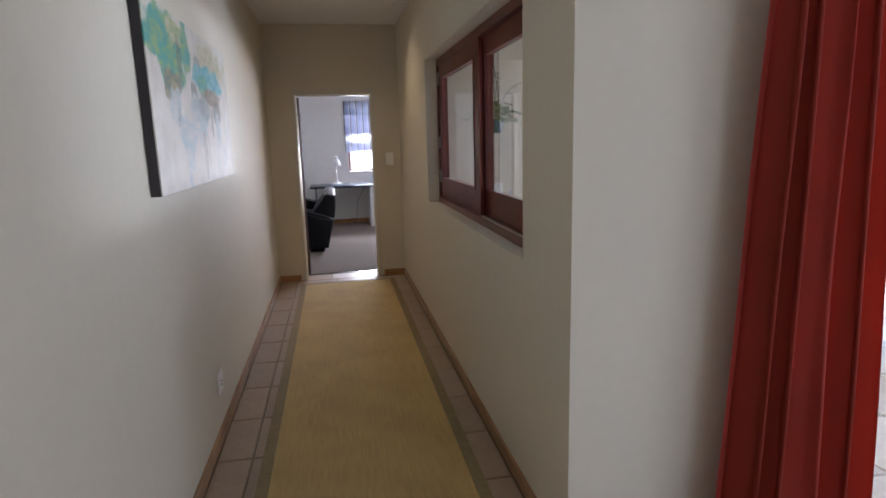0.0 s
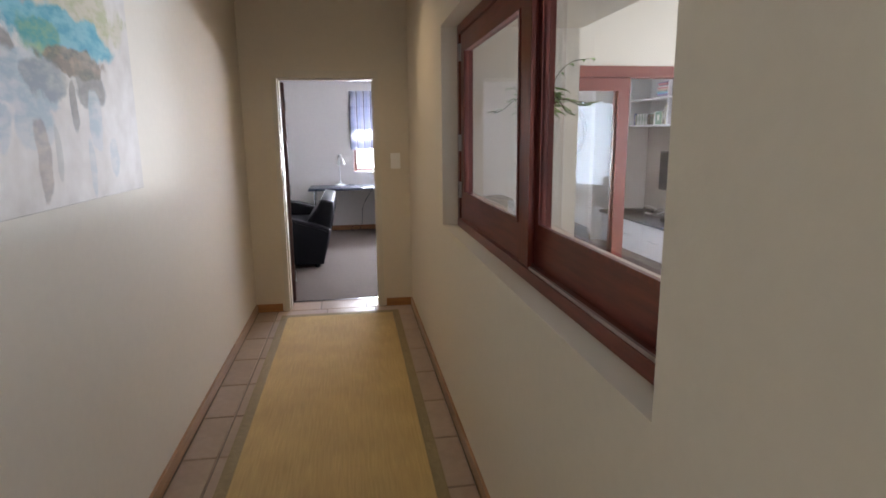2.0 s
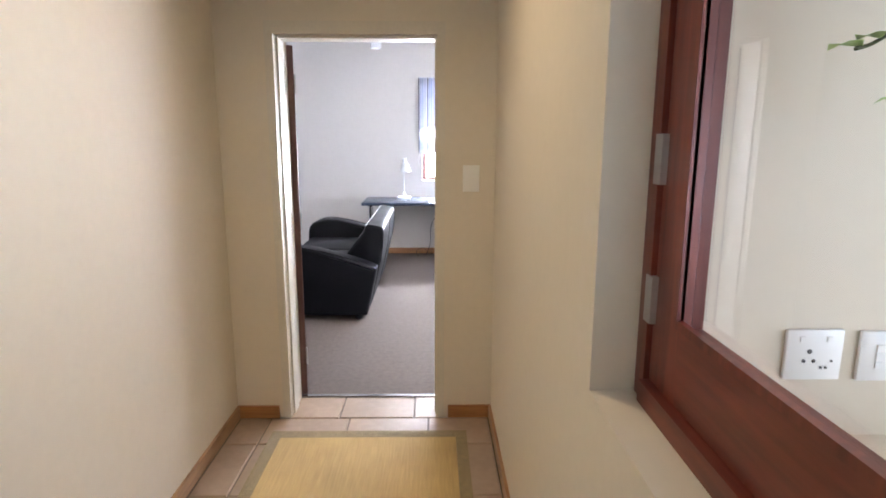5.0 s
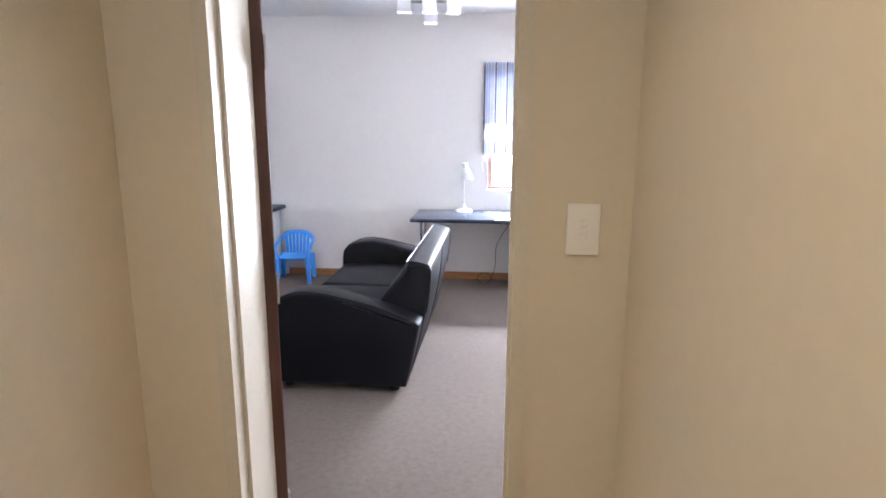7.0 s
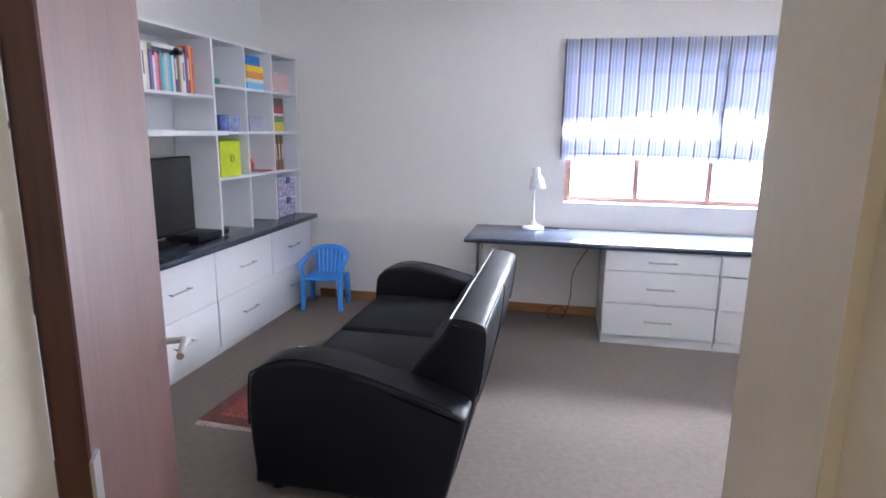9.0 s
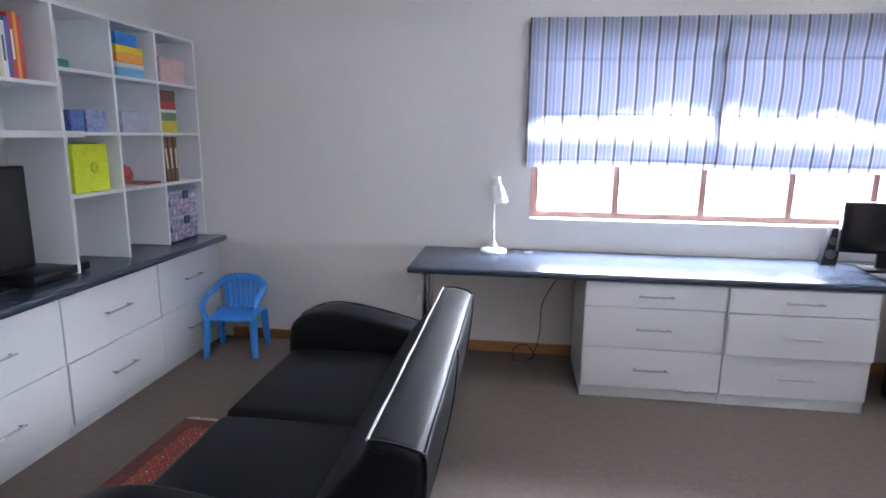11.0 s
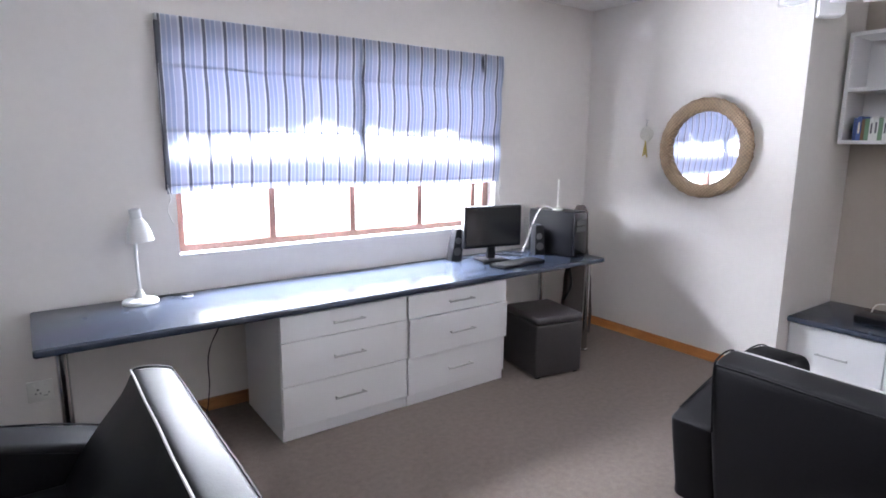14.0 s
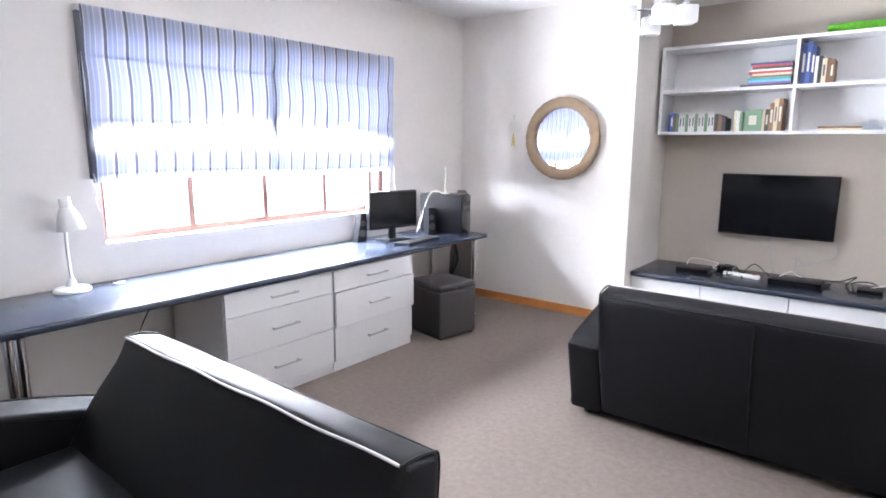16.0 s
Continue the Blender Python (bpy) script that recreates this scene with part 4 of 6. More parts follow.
def cube_light(x, y, rz, h=0.055, low=0.0):
    """A chrome plate with arms in a cross, each with a square glass shade of half width h."""
    ob = thing("ceiling_light", x, y, ZC, rz, "chrome ceiling light with square white glass shades", "ceiling light", "ceiling lights of the study")
    part("plate", rbx(-0.10, 0.10, -0.10, 0.10, -0.03, -0.001, 0.004, 1), M_CHROME, ob)
    k = h / 0.055
    b = bmesh.new()
    tube(b, [(0, 0, -0.03), (0, 0, -0.14 - low)], 0.02, 14)
    part("stem", b, M_CHROME, ob, "short chrome stem")
    for px, py, pz in ((-0.20, 0.03, -0.15), (0.0, -0.19, -0.19), (0.20, -0.02, -0.16), (0.02, 0.20, -0.20)):
        px, py, pz = px * (0.7 + 0.3 * k), py * (0.7 + 0.3 * k), pz - low
        b = bmesh.new()
        tube(b, [(0, 0, -0.125 - low), (px * 0.6, py * 0.6, -0.12 - low), (px, py, -0.115 - low), (px, py, pz + h)], 0.010, 8)
        tube(b, [(px, py, pz + h + 0.02), (px, py, pz + h - 0.006)], 0.024, 12)
        arm_ = part("arm", b, M_CHROME, ob, "bent chrome arm")
        part("shade", rbx(px - h, px + h, py - h, py + h, pz - h, pz + h * 0.8, 0.006, 2), M_OPAL, arm_, "white glass cube shade")


cube_light(0.50, 3.45, 8)
cube_light(4.24, 2.66, -55, 0.07, 0.06)

# ---- study: children's chair and rug ----
kid = thing("kids_chair", -1.03, 4.30, 0, 8, "small bright blue plastic children's armchair", "chair")
seat = rbx(-0.15, 0.15, -0.14, 0.14, 0.255, 0.28, 0.012, 2)
part("seat", seat, M_BLUE, kid)
for sx in (-1, 1):
    for y, ly in ((-0.13, -0.15), (0.12, 0.15)):
        b = bmesh.new()
        tube(b, [(sx * 0.165, ly, 0.0), (sx * 0.155, y, 0.27)], 0.021, 8, 0.030)
        part("leg", b, M_BLUE, kid)
    b = bmesh.new()
    tube(b, smooth_line([(sx * 0.155, -0.13, 0.27), (sx * 0.178, -0.135, 0.36), (sx * 0.180, -0.06, 0.405), (sx * 0.178, 0.08, 0.42), (sx * 0.16, 0.14, 0.45)]), 0.018, 8)
    part("armrest", b, M_BLUE, kid)
bk = bmesh.new()
tube(bk, smooth_line([(-0.165, 0.13, 0.44), (-0.11, 0.165, 0.485), (0, 0.175, 0.50), (0.11, 0.165, 0.485), (0.165, 0.13, 0.44)]), 0.022, 8)
back_ = part("backrest", bk, M_BLUE, kid)
for k in range(7):
    b = bmesh.new()
    x = -0.12 + 0.04 * k
    y1 = 0.168 - 0.6 * x * x
    lo, up = [(x * 0.85 - 0.0135, 0.128, 0.278), (x * 0.85 + 0.0135, 0.128, 0.278)], [(x - 0.0155, y1, 0.485), (x + 0.0155, y1, 0.485)]
    ring_a = [b.verts.new((p[0], p[1] + d, p[2])) for p in (*lo, *up[::-1]) for d in (-0.005,)]
    ring_b = [b.verts.new((p[0], p[1] + d, p[2])) for p in (*lo, *up[::-1]) for d in (0.005,)]
    b.faces.new(ring_a)
    b.faces.new(ring_b[::-1])
    for n in range(4):
        b.faces.new((ring_a[n], ring_b[n], ring_b[(n + 1) % 4], ring_a[(n + 1) % 4]))
    part("slat", b, M_BLUE, back_)


def carpet_pattern():
    m = mat("persian_pile", (0.22, 0.035, 0.025), 0.95, var=0.3, fine=200, bump=0.6, bscale=300, dist=0.004)
    t, ln = m.node_tree, m.node_tree.links
    b = t.nodes["Principled BSDF"]
    co, vo, ramp = t.nodes.new("ShaderNodeTexCoord"), t.nodes.new("ShaderNodeTexVoronoi"), t.nodes.new("ShaderNodeValToRGB")
    vo.distance, vo.inputs["Scale"].default_value, vo.inputs["Randomness"].default_value = "MANHATTAN", 17.0, 0.25
    cr = ramp.color_ramp
    cr.interpolation = "CONSTANT"
    cr.elements[0].color = (0.42, 0.30, 0.17, 1)
    cr.elements[1].position, cr.elements[1].color = 0.16, (0.045, 0.03, 0.045, 1)
    for p, c in ((0.28, (0.24, 0.035, 0.022, 1)), (0.50, (0.33, 0.09, 0.05, 1)), (0.62, (0.07, 0.035, 0.04, 1)), (0.72, (0.22, 0.032, 0.022, 1))):
        cr.elements.new(p).color = c
    ln.new(co.outputs["Object"], vo.inputs["Vector"])
    ln.new(vo.outputs["Distance"], ramp.inputs[0])
    ln.new(ramp.outputs[0], b.inputs["Base Color"])
    return m


M_PERSIAN = carpet_pattern()
M_FRINGE = mat("cream_fringe", (0.62, 0.55, 0.45), 0.95)
rug = thing("persian_rug", -0.50, 2.735, 0, -2, "small red patterned persian rug in front of the sofa", "rug")
part("field", rbx(-0.27, 0.27, -0.47, 0.47, 0.001, 0.010, 0.002, 1), M_PERSIAN, rug)
bd = mat("persian_border", (0.10, 0.028, 0.025), 0.95, var=0.5, scale=30, fine=90, bump=0.6, bscale=300)
part("border", boxes((-0.35, -0.271, -0.55, 0.55, 0.001, 0.0095), (0.271, 0.35, -0.55, 0.55, 0.001, 0.0095), (-0.271, 0.271, -0.55, -0.471, 0.001, 0.0095), (-0.271, 0.271, 0.471, 0.55, 0.001, 0.0095)), bd, rug, smooth=0)
fg = bmesh.new()
for k in range(70):
    x = -0.345 + 0.01 * k
    for s in (-1, 1):
        tube(fg, [(x, s * 0.55, 0.006), (x + random.uniform(-0.004, 0.004), s * random.uniform(0.575, 0.59), 0.003)], 0.0022, 4)
tagged(part("fringe", fg, M_FRINGE, rug, "short cream fringe", 0), kind="stuff")

# ---- books and boxes ----
COVERS = {}
M_PAGES = mat("paper_pages", (0.72, 0.68, 0.58), 0.9, var=0.08, fine=200)


def cover(c):
    if c not in COVERS:
        COVERS[c] = mat("cover", c, 0.45, var=0.12, scale=12, bump=0.05)
    return COVERS[c]


def book(x, y, z, rz, th, dep, hgt, col, label, lie=0.0, category="book"):
    """A book whose spine faces local -y; lie: its tilt in degrees about y."""
    ob = thing("book", x, y, z, rz, label, category)
    if lie:
        ob.matrix_world = pose(x, y, z, 0, 0, rz) @ pose(0, 0, 0, 0, lie, 0)
    c = boxes((-th / 2, -th / 2 + 0.002, 0, dep, 0, hgt), (th / 2 - 0.002, th / 2, 0, dep, 0, hgt), (-th / 2 + 0.002, th / 2 - 0.002, 0, 0.002, 0, hgt))
    part("cover", c, cover(col), ob, smooth=0)
    part("pages", boxes((-th / 2 + 0.002, th / 2 - 0.002, 0.002, dep - 0.004, 0.003, hgt - 0.004)), M_PAGES, ob, smooth=0)
    if hgt > 0.15 and th > 0.024:
        part("title_bar", boxes((-th * 0.22, th * 0.22, -0.0008, -0.0002, hgt * 0.3, hgt * 0.75)), cover((0.75, 0.72, 0.62)) if sum(col) < 1.2 else cover((0.12, 0.12, 0.14)), ob, smooth=0)
    return ob


NAVY, BLUE, TEAL, GREEN, RED, PINK, CREAM, WHITE_, BROWN, BLACKC, PURPLE, SKY, ORANGE = (0.03, 0.05, 0.16), (0.06, 0.11, 0.34), (0.06, 0.35, 0.38), (0.15, 0.26, 0.16), (0.40, 0.06, 0.06), (0.70, 0.22, 0.35), (0.68, 0.60, 0.42), (0.78, 0.78, 0.76), (0.20, 0.11, 0.06), (0.03, 0.03, 0.035), (0.22, 0.12, 0.35), (0.20, 0.50, 0.75), (0.75, 0.30, 0.05)
NAMES = {NAVY: "navy", BLUE: "blue", TEAL: "teal", GREEN: "green", RED: "red", PINK: "pink", CREAM: "cream", WHITE_: "white", BROWN: "brown", BLACKC: "black", PURPLE: "purple", SKY: "pale blue", ORANGE: "orange"}


def book_row(xf, y0, z, rz, rows):
    """Upright books side by side along the shelf; rows of thickness, height, colour."""
    y = y0
    for th, hg, c in rows:
        yy = y + th / 2 if rz == 90 else y - th / 2
        book(xf, yy, z, rz, th - 0.001, 0.19, hg, c, f"{NAMES[c]} covered book standing on the white shelf")
        y += th if rz == 90 else -th


book_row(-1.42, 2.575, 1.746, 90, [(0.03, 0.30, CREAM), (0.028, 0.29, TEAL), (0.022, 0.30, NAVY), (0.026, 0.31, BLACKC), (0.02, 0.28, CREAM), (0.03, 0.29, WHITE_), (0.025, 0.27, CREAM),
                                   (0.018, 0.22, NAVY), (0.022, 0.23, PURPLE), (0.02, 0.20, WHITE_), (0.024, 0.22, PINK), (0.02, 0.21, RED), (0.022, 0.23, TEAL), (0.02, 0.20, SKY),
                                   (0.025, 0.22, CREAM), (0.022, 0.23, SKY), (0.018, 0.21, TEAL), (0.024, 0.22, WHITE_), (0.03, 0.27, NAVY), (0.022, 0.28, BROWN), (0.02, 0.26, CREAM),
                                   (0.03, 0.25, WHITE_), (0.022, 0.27, BLUE), (0.028, 0.29, RED), (0.02, 0.30, ORANGE), (0.024, 0.29, RED)])
for k, c in enumerate((BLACKC, WHITE_)):
    bb = book(-1.42, 2.80, 1.985 + 0.024 * k, 90, 0.022, 0.19, 0.28, c, f"{NAMES[c]} book lying across the standing books", lie=90)
fr_ = thing("picture_frame", -1.50, 2.15, 1.746, 80, "dark framed photograph leaning on the shelf", "picture frame")
part("frame", boxes((-0.10, 0.10, 0.0, 0.015, 0, 0.02), (-0.10, 0.10, 0.0, 0.015, 0.21, 0.23), (-0.10, -0.08, 0.0, 0.015, 0.02, 0.21), (0.08, 0.10, 0.0, 0.015, 0.02, 0.21)), M_BLACK, fr_, smooth=0)
part("print", boxes((-0.08, 0.08, 0.006, 0.012, 0.02, 0.21)), mat("dim_print", (0.22, 0.22, 0.23), 0.4, var=0.6, scale=25, fine=60, bump=0), fr_, smooth=0)


def carton(name, x, y, z, rz, w_, d_, h_, col, label, lid=None, category="box", second=None):
    ob = thing(name, x, y, z, rz, label, category)
    m = mat("carton_print", col, 0.5, var=0.15, scale=18, fine=60, bump=0.05, second=second)
    part("body", rbx(-w_ / 2, w_ / 2, 0.0, d_, 0, h_ * (0.82 if lid else 1), 0.003, 1), m, ob, smooth=0)
    if lid:
        part("lid", rbx(-w_ / 2 - 0.004, w_ / 2 + 0.004, -0.004, d_ + 0.004, h_ * 0.82 + 0.001, h_, 0.003, 1), cover(lid), ob, smooth=0)
    return ob


XS = -1.385
Z1, Z2, Z3 = 1.190, 1.510, 1.825
lime = carton("box", XS - 0.01, 3.515, Z1, 90, 0.26, 0.26, 0.255, (0.62, 0.72, 0.02), "lime green fabric storage box in a cube")
b_ = bmesh.new()
lathe(b_, [(0.032, 0.0), (0.030, 0.006), (0.016, 0.008), (0.014, 0.004)], 20, pose(0.02, -0.0005, 0.13, 90, 0, 0))
part("badge", b_, mat("lime_badge", (0.52, 0.61, 0.02), 0.5), lime, "round raised badge")
carton("box", XS, 3.435, Z2, 90, 0.10, 0.15, 0.11, (0.02, 0.03, 0.10), "dark blue game box on a shelf", second=(0.12, 0.20, 0.55))
carton("box", XS, 3.575, Z2, 90, 0.16, 0.18, 0.115, (0.05, 0.08, 0.35), "blue printed game box on a shelf", second=(0.55, 0.60, 0.75))
carton("basket", XS, 3.905, Z2, 90, 0.24, 0.22, 0.12, (0.62, 0.64, 0.72), "pale speckled storage basket on a shelf", category="basket", second=(0.30, 0.32, 0.45))
carton("box", XS - 0.01, 4.34, Z3, 90, 0.27, 0.24, 0.16, (0.72, 0.45, 0.44), "pale pink storage box on a shelf", second=(0.80, 0.58, 0.56))
zc = Z3
for hh_, c in ((0.05, SKY), (0.028, WHITE_), (0.05, ORANGE), (0.045, (0.85, 0.60, 0.05))):
    carton("game_box", XS, 3.905, zc, 90, 0.24, 0.22, hh_, c, "bright flat game box in a stack", category="box")
    zc += hh_ + 0.0005
carton("game_box", XS, 3.885, zc, 92, 0.20, 0.18, 0.07, (0.04, 0.22, 0.60), "blue game box on top of the stack", category="box")
carton("box", XS, 3.38, Z3, 90, 0.08, 0.08, 0.04, (0.05, 0.25, 0.14), "small green box on a shelf")
zc = Z2
for hh_, c in ((0.075, (0.65, 0.55, 0.06)), (0.05, GREEN), (0.02, WHITE_), (0.05, RED), (0.07, (0.16, 0.08, 0.06))):
    carton("game_box", XS, 4.235, zc, 88, 0.18, 0.20, hh_, c, "colourful small game box in a stack", category="box")
    zc += hh_ + 0.0005
b_ = bmesh.new()
lathe(b_, [(0.02, 0.0), (0.062, 0.012), (0.076, 0.055), (0.06, 0.10), (0.02, 0.122)], 20)
solo("red_ball", b_, cover(RED), "round red soft ball on a shelf", "ball", at=pose(XS - 0.085, 3.83, Z1 + 0.0125))
book(XS, 3.945, Z1 + 0.006, 90, 0.01, 0.18, 0.24, RED, "thin red book lying flat on the shelf", lie=90)
for k, (c, ln_) in enumerate(((BROWN, -6), ((0.28, 0.12, 0.06), -3), ((0.35, 0.2, 0.1), 0))):
    book(XS, 4.20 + 0.045 * k, Z1, 90, 0.035, 0.2, 0.29, c if c in NAMES else BROWN, "tall brown book leaning in a cube", lie=ln_)
for k in range(2):
    bxx = thing("storage_tub", XS, 4.345, 0.784 + 0.172 * k, 90, "clear plastic tub of small toys with a pale lid", "tub", "stacked toy tubs")
    part("tub", rbx(-0.16, 0.16, 0.0, 0.27, 0.0, 0.145, 0.012, 2), mat("toys_in_tub", (0.10, 0.13, 0.40), 0.25, var=0.5, scale=22, fine=45, bump=0.1, second=(0.80, 0.68, 0.80)), bxx)
    part("lid", rbx(-0.168, 0.168, -0.008, 0.278, 0.146, 0.170, 0.006, 2), mat("tub_lid", (0.45, 0.50, 0.66), 0.3), bxx)
    part("clip", boxes((-0.03, 0.03, -0.016, -0.009, 0.11, 0.165)), cover(NAVY), bxx, smooth=0)
dv = thing("disc_player", -1.36, 3.20, 0.783, 92, "flat black disc player lying on the counter", "disc player")
part("case", rbx(-0.19, 0.19, 0.0, 0.24, 0.006, 0.05, 0.005, 2), M_BLACK, dv)
part("foot", boxes((-0.17, -0.14, 0.02, 0.05, 0, 0.006), (0.14, 0.17, 0.02, 0.05, 0, 0.006), (-0.17, -0.14, 0.19, 0.22, 0, 0.006), (0.14, 0.17, 0.19, 0.22, 0, 0.006)), M_BLACK, dv, smooth=0)
rm = thing("remote_control", -1.29, 2.50, 0.783, 75, "black remote control on the counter", "remote")
part("case", rbx(-0.024, 0.024, -0.09, 0.09, 0, 0.02, 0.006, 2), M_BLACK, rm)
sc = thing("ornament", -1.42, 1.95, 1.515, 90, "small dark driftwood ornament on the shelf", "ornament")
b_ = bmesh.new()
tube(b_, smooth_line([(-0.2, 0, 0.018), (-0.05, 0.02, 0.02), (0.1, -0.01, 0.018), (0.22, 0.02, 0.016)]), 0.018, 8, 0.010)
part("branch", b_, mat("driftwood", (0.14, 0.09, 0.06), 0.8), sc)

# alcove shelves
ZA, ZB = 1.6445, 1.9925
book_row(4.92, 2.73, ZA, -90, [(0.022, 0.15, NAVY), (0.026, 0.16, BLUE), (0.02, 0.14, BROWN)] + [(0.026, 0.145 + 0.006 * (k % 3), WHITE_ if k % 3 else GREEN) for k in range(12)] + [(0.03, 0.14, BLACKC), (0.03, 0.13, BROWN), (0.03, 0.11, BLACKC)])
book_row(4.93, 2.20, ZA, -90, [(0.02, 0.17, CREAM)] + [(0.024, 0.16, WHITE_), (0.02, 0.155, GREEN)])
book(4.92, 2.06, ZA, -90, 0.13, 0.19, 0.165, GREEN, "wide green book set on the alcove shelf")
book_row(4.93, 2.0, ZA, -90, [(0.025, 0.165, CREAM), (0.03, 0.17, BLACKC), (0.03, 0.22, BROWN), (0.03, 0.25, CREAM), (0.03, 0.25, BROWN)])
zc = ZB
for k, (c, l_) in enumerate(((BLACKC, 0.36), (PURPLE, 0.30), (SKY, 0.29), (TEAL, 0.30), (BROWN, 0.29), (CREAM, 0.28), (RED, 0.30), (WHITE_, 0.30), (BLACKC, 0.28), (RED, 0.28), (NAVY, 0.29))):
    ob = book(4.91 + 0.004 * (k % 3), 1.815 + l_ / 2 + 0.1, zc + 0.0085, -90, 0.016, 0.2, l_, c, f"{NAMES[c]} book in a stack lying flat")
    ob.matrix_world = pose(4.91 + 0.004 * (k % 3), 1.815 + 0.002 * (k % 4), zc + 0.0085, 0, 0, -90) @ pose(0, 0, 0, 0, -90, 0)
    zc += 0.0165
book_row(4.92, 1.765, ZB, -90, [(0.035, 0.30, NAVY), (0.03, 0.31, BLUE), (0.03, 0.28, NAVY), (0.02, 0.20, WHITE_), (0.025, 0.20, BLACKC), (0.03, 0.18, CREAM), (0.02, 0.18, BROWN), (0.03, 0.17, BROWN)])
book(4.93, 1.68, ZA + 0.008, -90, 0.014, 0.2, 0.3, CREAM, "cream magazine lying flat on the shelf").matrix_world = pose(4.93, 1.30, ZA + 0.0075, 0, 0, -90) @ pose(0, 0, 0, 0, -90, 0)
book(4.93, 1.68, ZA + 0.022, -90, 0.014, 0.2, 0.28, BROWN, "brown magazine lying flat on the shelf").matrix_world = pose(4.94, 1.33, ZA + 0.0225, 0, 0, -90) @ pose(0, 0, 0, 0, -90, 0)
b_ = bmesh.new()
lathe(b_, [(0.02, 0.0), (0.05, 0.012), (0.055, 0.05), (0.035, 0.085), (0.01, 0.097)], 18)
solo("blue_ball", b_, cover(BLUE), "blue plastic ball on the alcove shelf", "ball", at=pose(4.98, 1.14, ZA + 0.001))
b_ = bmesh.new()
lathe(b_, [(0.07, 0.0), (0.072, 0.02), (0.04, 0.045), (0.012, 0.07)], 18)
solo("grey_bowl", b_, cover((0.3, 0.33, 0.36)), "grey upturned bowl on the alcove shelf", "bowl", at=pose(4.98, 1.28, ZA + 0.001))
M_LIME = mat("bright_green_felt", (0.12, 0.45, 0.03), 0.9, var=0.35, scale=30, fine=120, bump=0.8, bscale=120, dist=0.01)
b_ = bmesh.new()
tube(b_, smooth_line([(5.0, 1.62, 2.386), (4.99, 1.48, 2.392), (5.02, 1.30, 2.392), (4.98, 1.05, 2.392), (5.02, 0.80, 2.39), (5.0, 0.60, 2.387)], 8), 0.034, 12)
for v in b_.verts:
    v.co += 0.008 * Vector((noise.noise(v.co * 30), noise.noise(v.co * 31 + Vector((5, 0, 0))), 0.5 * noise.noise(v.co * 29 + Vector((0, 7, 0)))))
    v.co.z = max(v.co.z, 2.3525)
solo("green_soft_toy", b_, M_LIME, "long bright green soft toy on top of the shelf", "soft toy")

# alcove counter: boxes and tangled cables
for (x, y, w_, d_, h_, lab) in ((4.80, 2.38, 0.26, 0.17, 0.045, "flat black set-top box on the alcove counter"), (4.78, 1.62, 0.36, 0.2, 0.055, "black video receiver on the alcove counter"), (4.84, 1.15, 0.16, 0.12, 0.035, "small black router on the alcove counter"), (4.92, 2.16, 0.12, 0.08, 0.07, "small black power block on the alcove counter")):
    ob = thing("media_box", x, y, 0.451, -90, lab, "media box")
    part("case", rbx(-w_ / 2, w_ / 2, -d_ / 2, d_ / 2, 0.003, h_, 0.004, 2), M_BLACK, ob)
    part("front_panel", boxes((-w_ / 2 + 0.006, w_ / 2 - 0.006, -d_ / 2 - 0.002, -d_ / 2 - 0.0002, 0.008, h_ - 0.006)), M_SCREEN, ob, smooth=0)
ps = thing("power_strip", 4.86, 2.02, 0.451, -100, "white multi-plug power strip on the counter", "power strip")
part("body", rbx(-0.14, 0.14, -0.025, 0.025, 0, 0.03, 0.006, 2), M_PLASTIC, ps)
part("switch", boxes((0.09, 0.115, -0.01, 0.01, 0.0302, 0.036)), cover(RED), ps, "red rocker switch", 0)
rnd = random.Random(5)
for k in range(9):
    y = 2.45 - 0.17 * k
    pts = [(4.95 - 0.05 * (k % 3), y, 0.457)]
    for j in range(5):
        pts.append((rnd.uniform(4.75, 5.10), y - 0.06 * j + rnd.uniform(-0.08, 0.08), 0.457 + (rnd.uniform(0.0, 0.10) if j in (1, 2) else 0.0)))
    b_ = bmesh.new()
    tube(b_, smooth_line(pts), 0.0045, 6)
    solo("black_cable", b_, M_BLACK if k % 4 else M_PLASTIC, "tangled cable lying on the alcove counter", "cable", group="tangled cables in the alcove")
for pts in ([(5.185, 1.88, 0.76), (5.185, 1.86, 0.62), (5.15, 1.84, 0.50), (5.05, 1.80, 0.457)], [(5.185, 1.42, 0.76), (5.18, 1.40, 0.66), (5.16, 1.50, 0.60), (5.17, 1.62, 0.55), (5.15, 1.68, 0.62), (5.16, 1.66, 0.50), (5.08, 1.55, 0.457)]):
    b_ = bmesh.new()
    tube(b_, smooth_line(pts), 0.005, 6)
    solo("grey_cable", b_, mat("grey_cable", (0.35, 0.35, 0.35), 0.5, bump=0), "grey cable hanging from the wall television", "cable")

# ---- switches and sockets ----


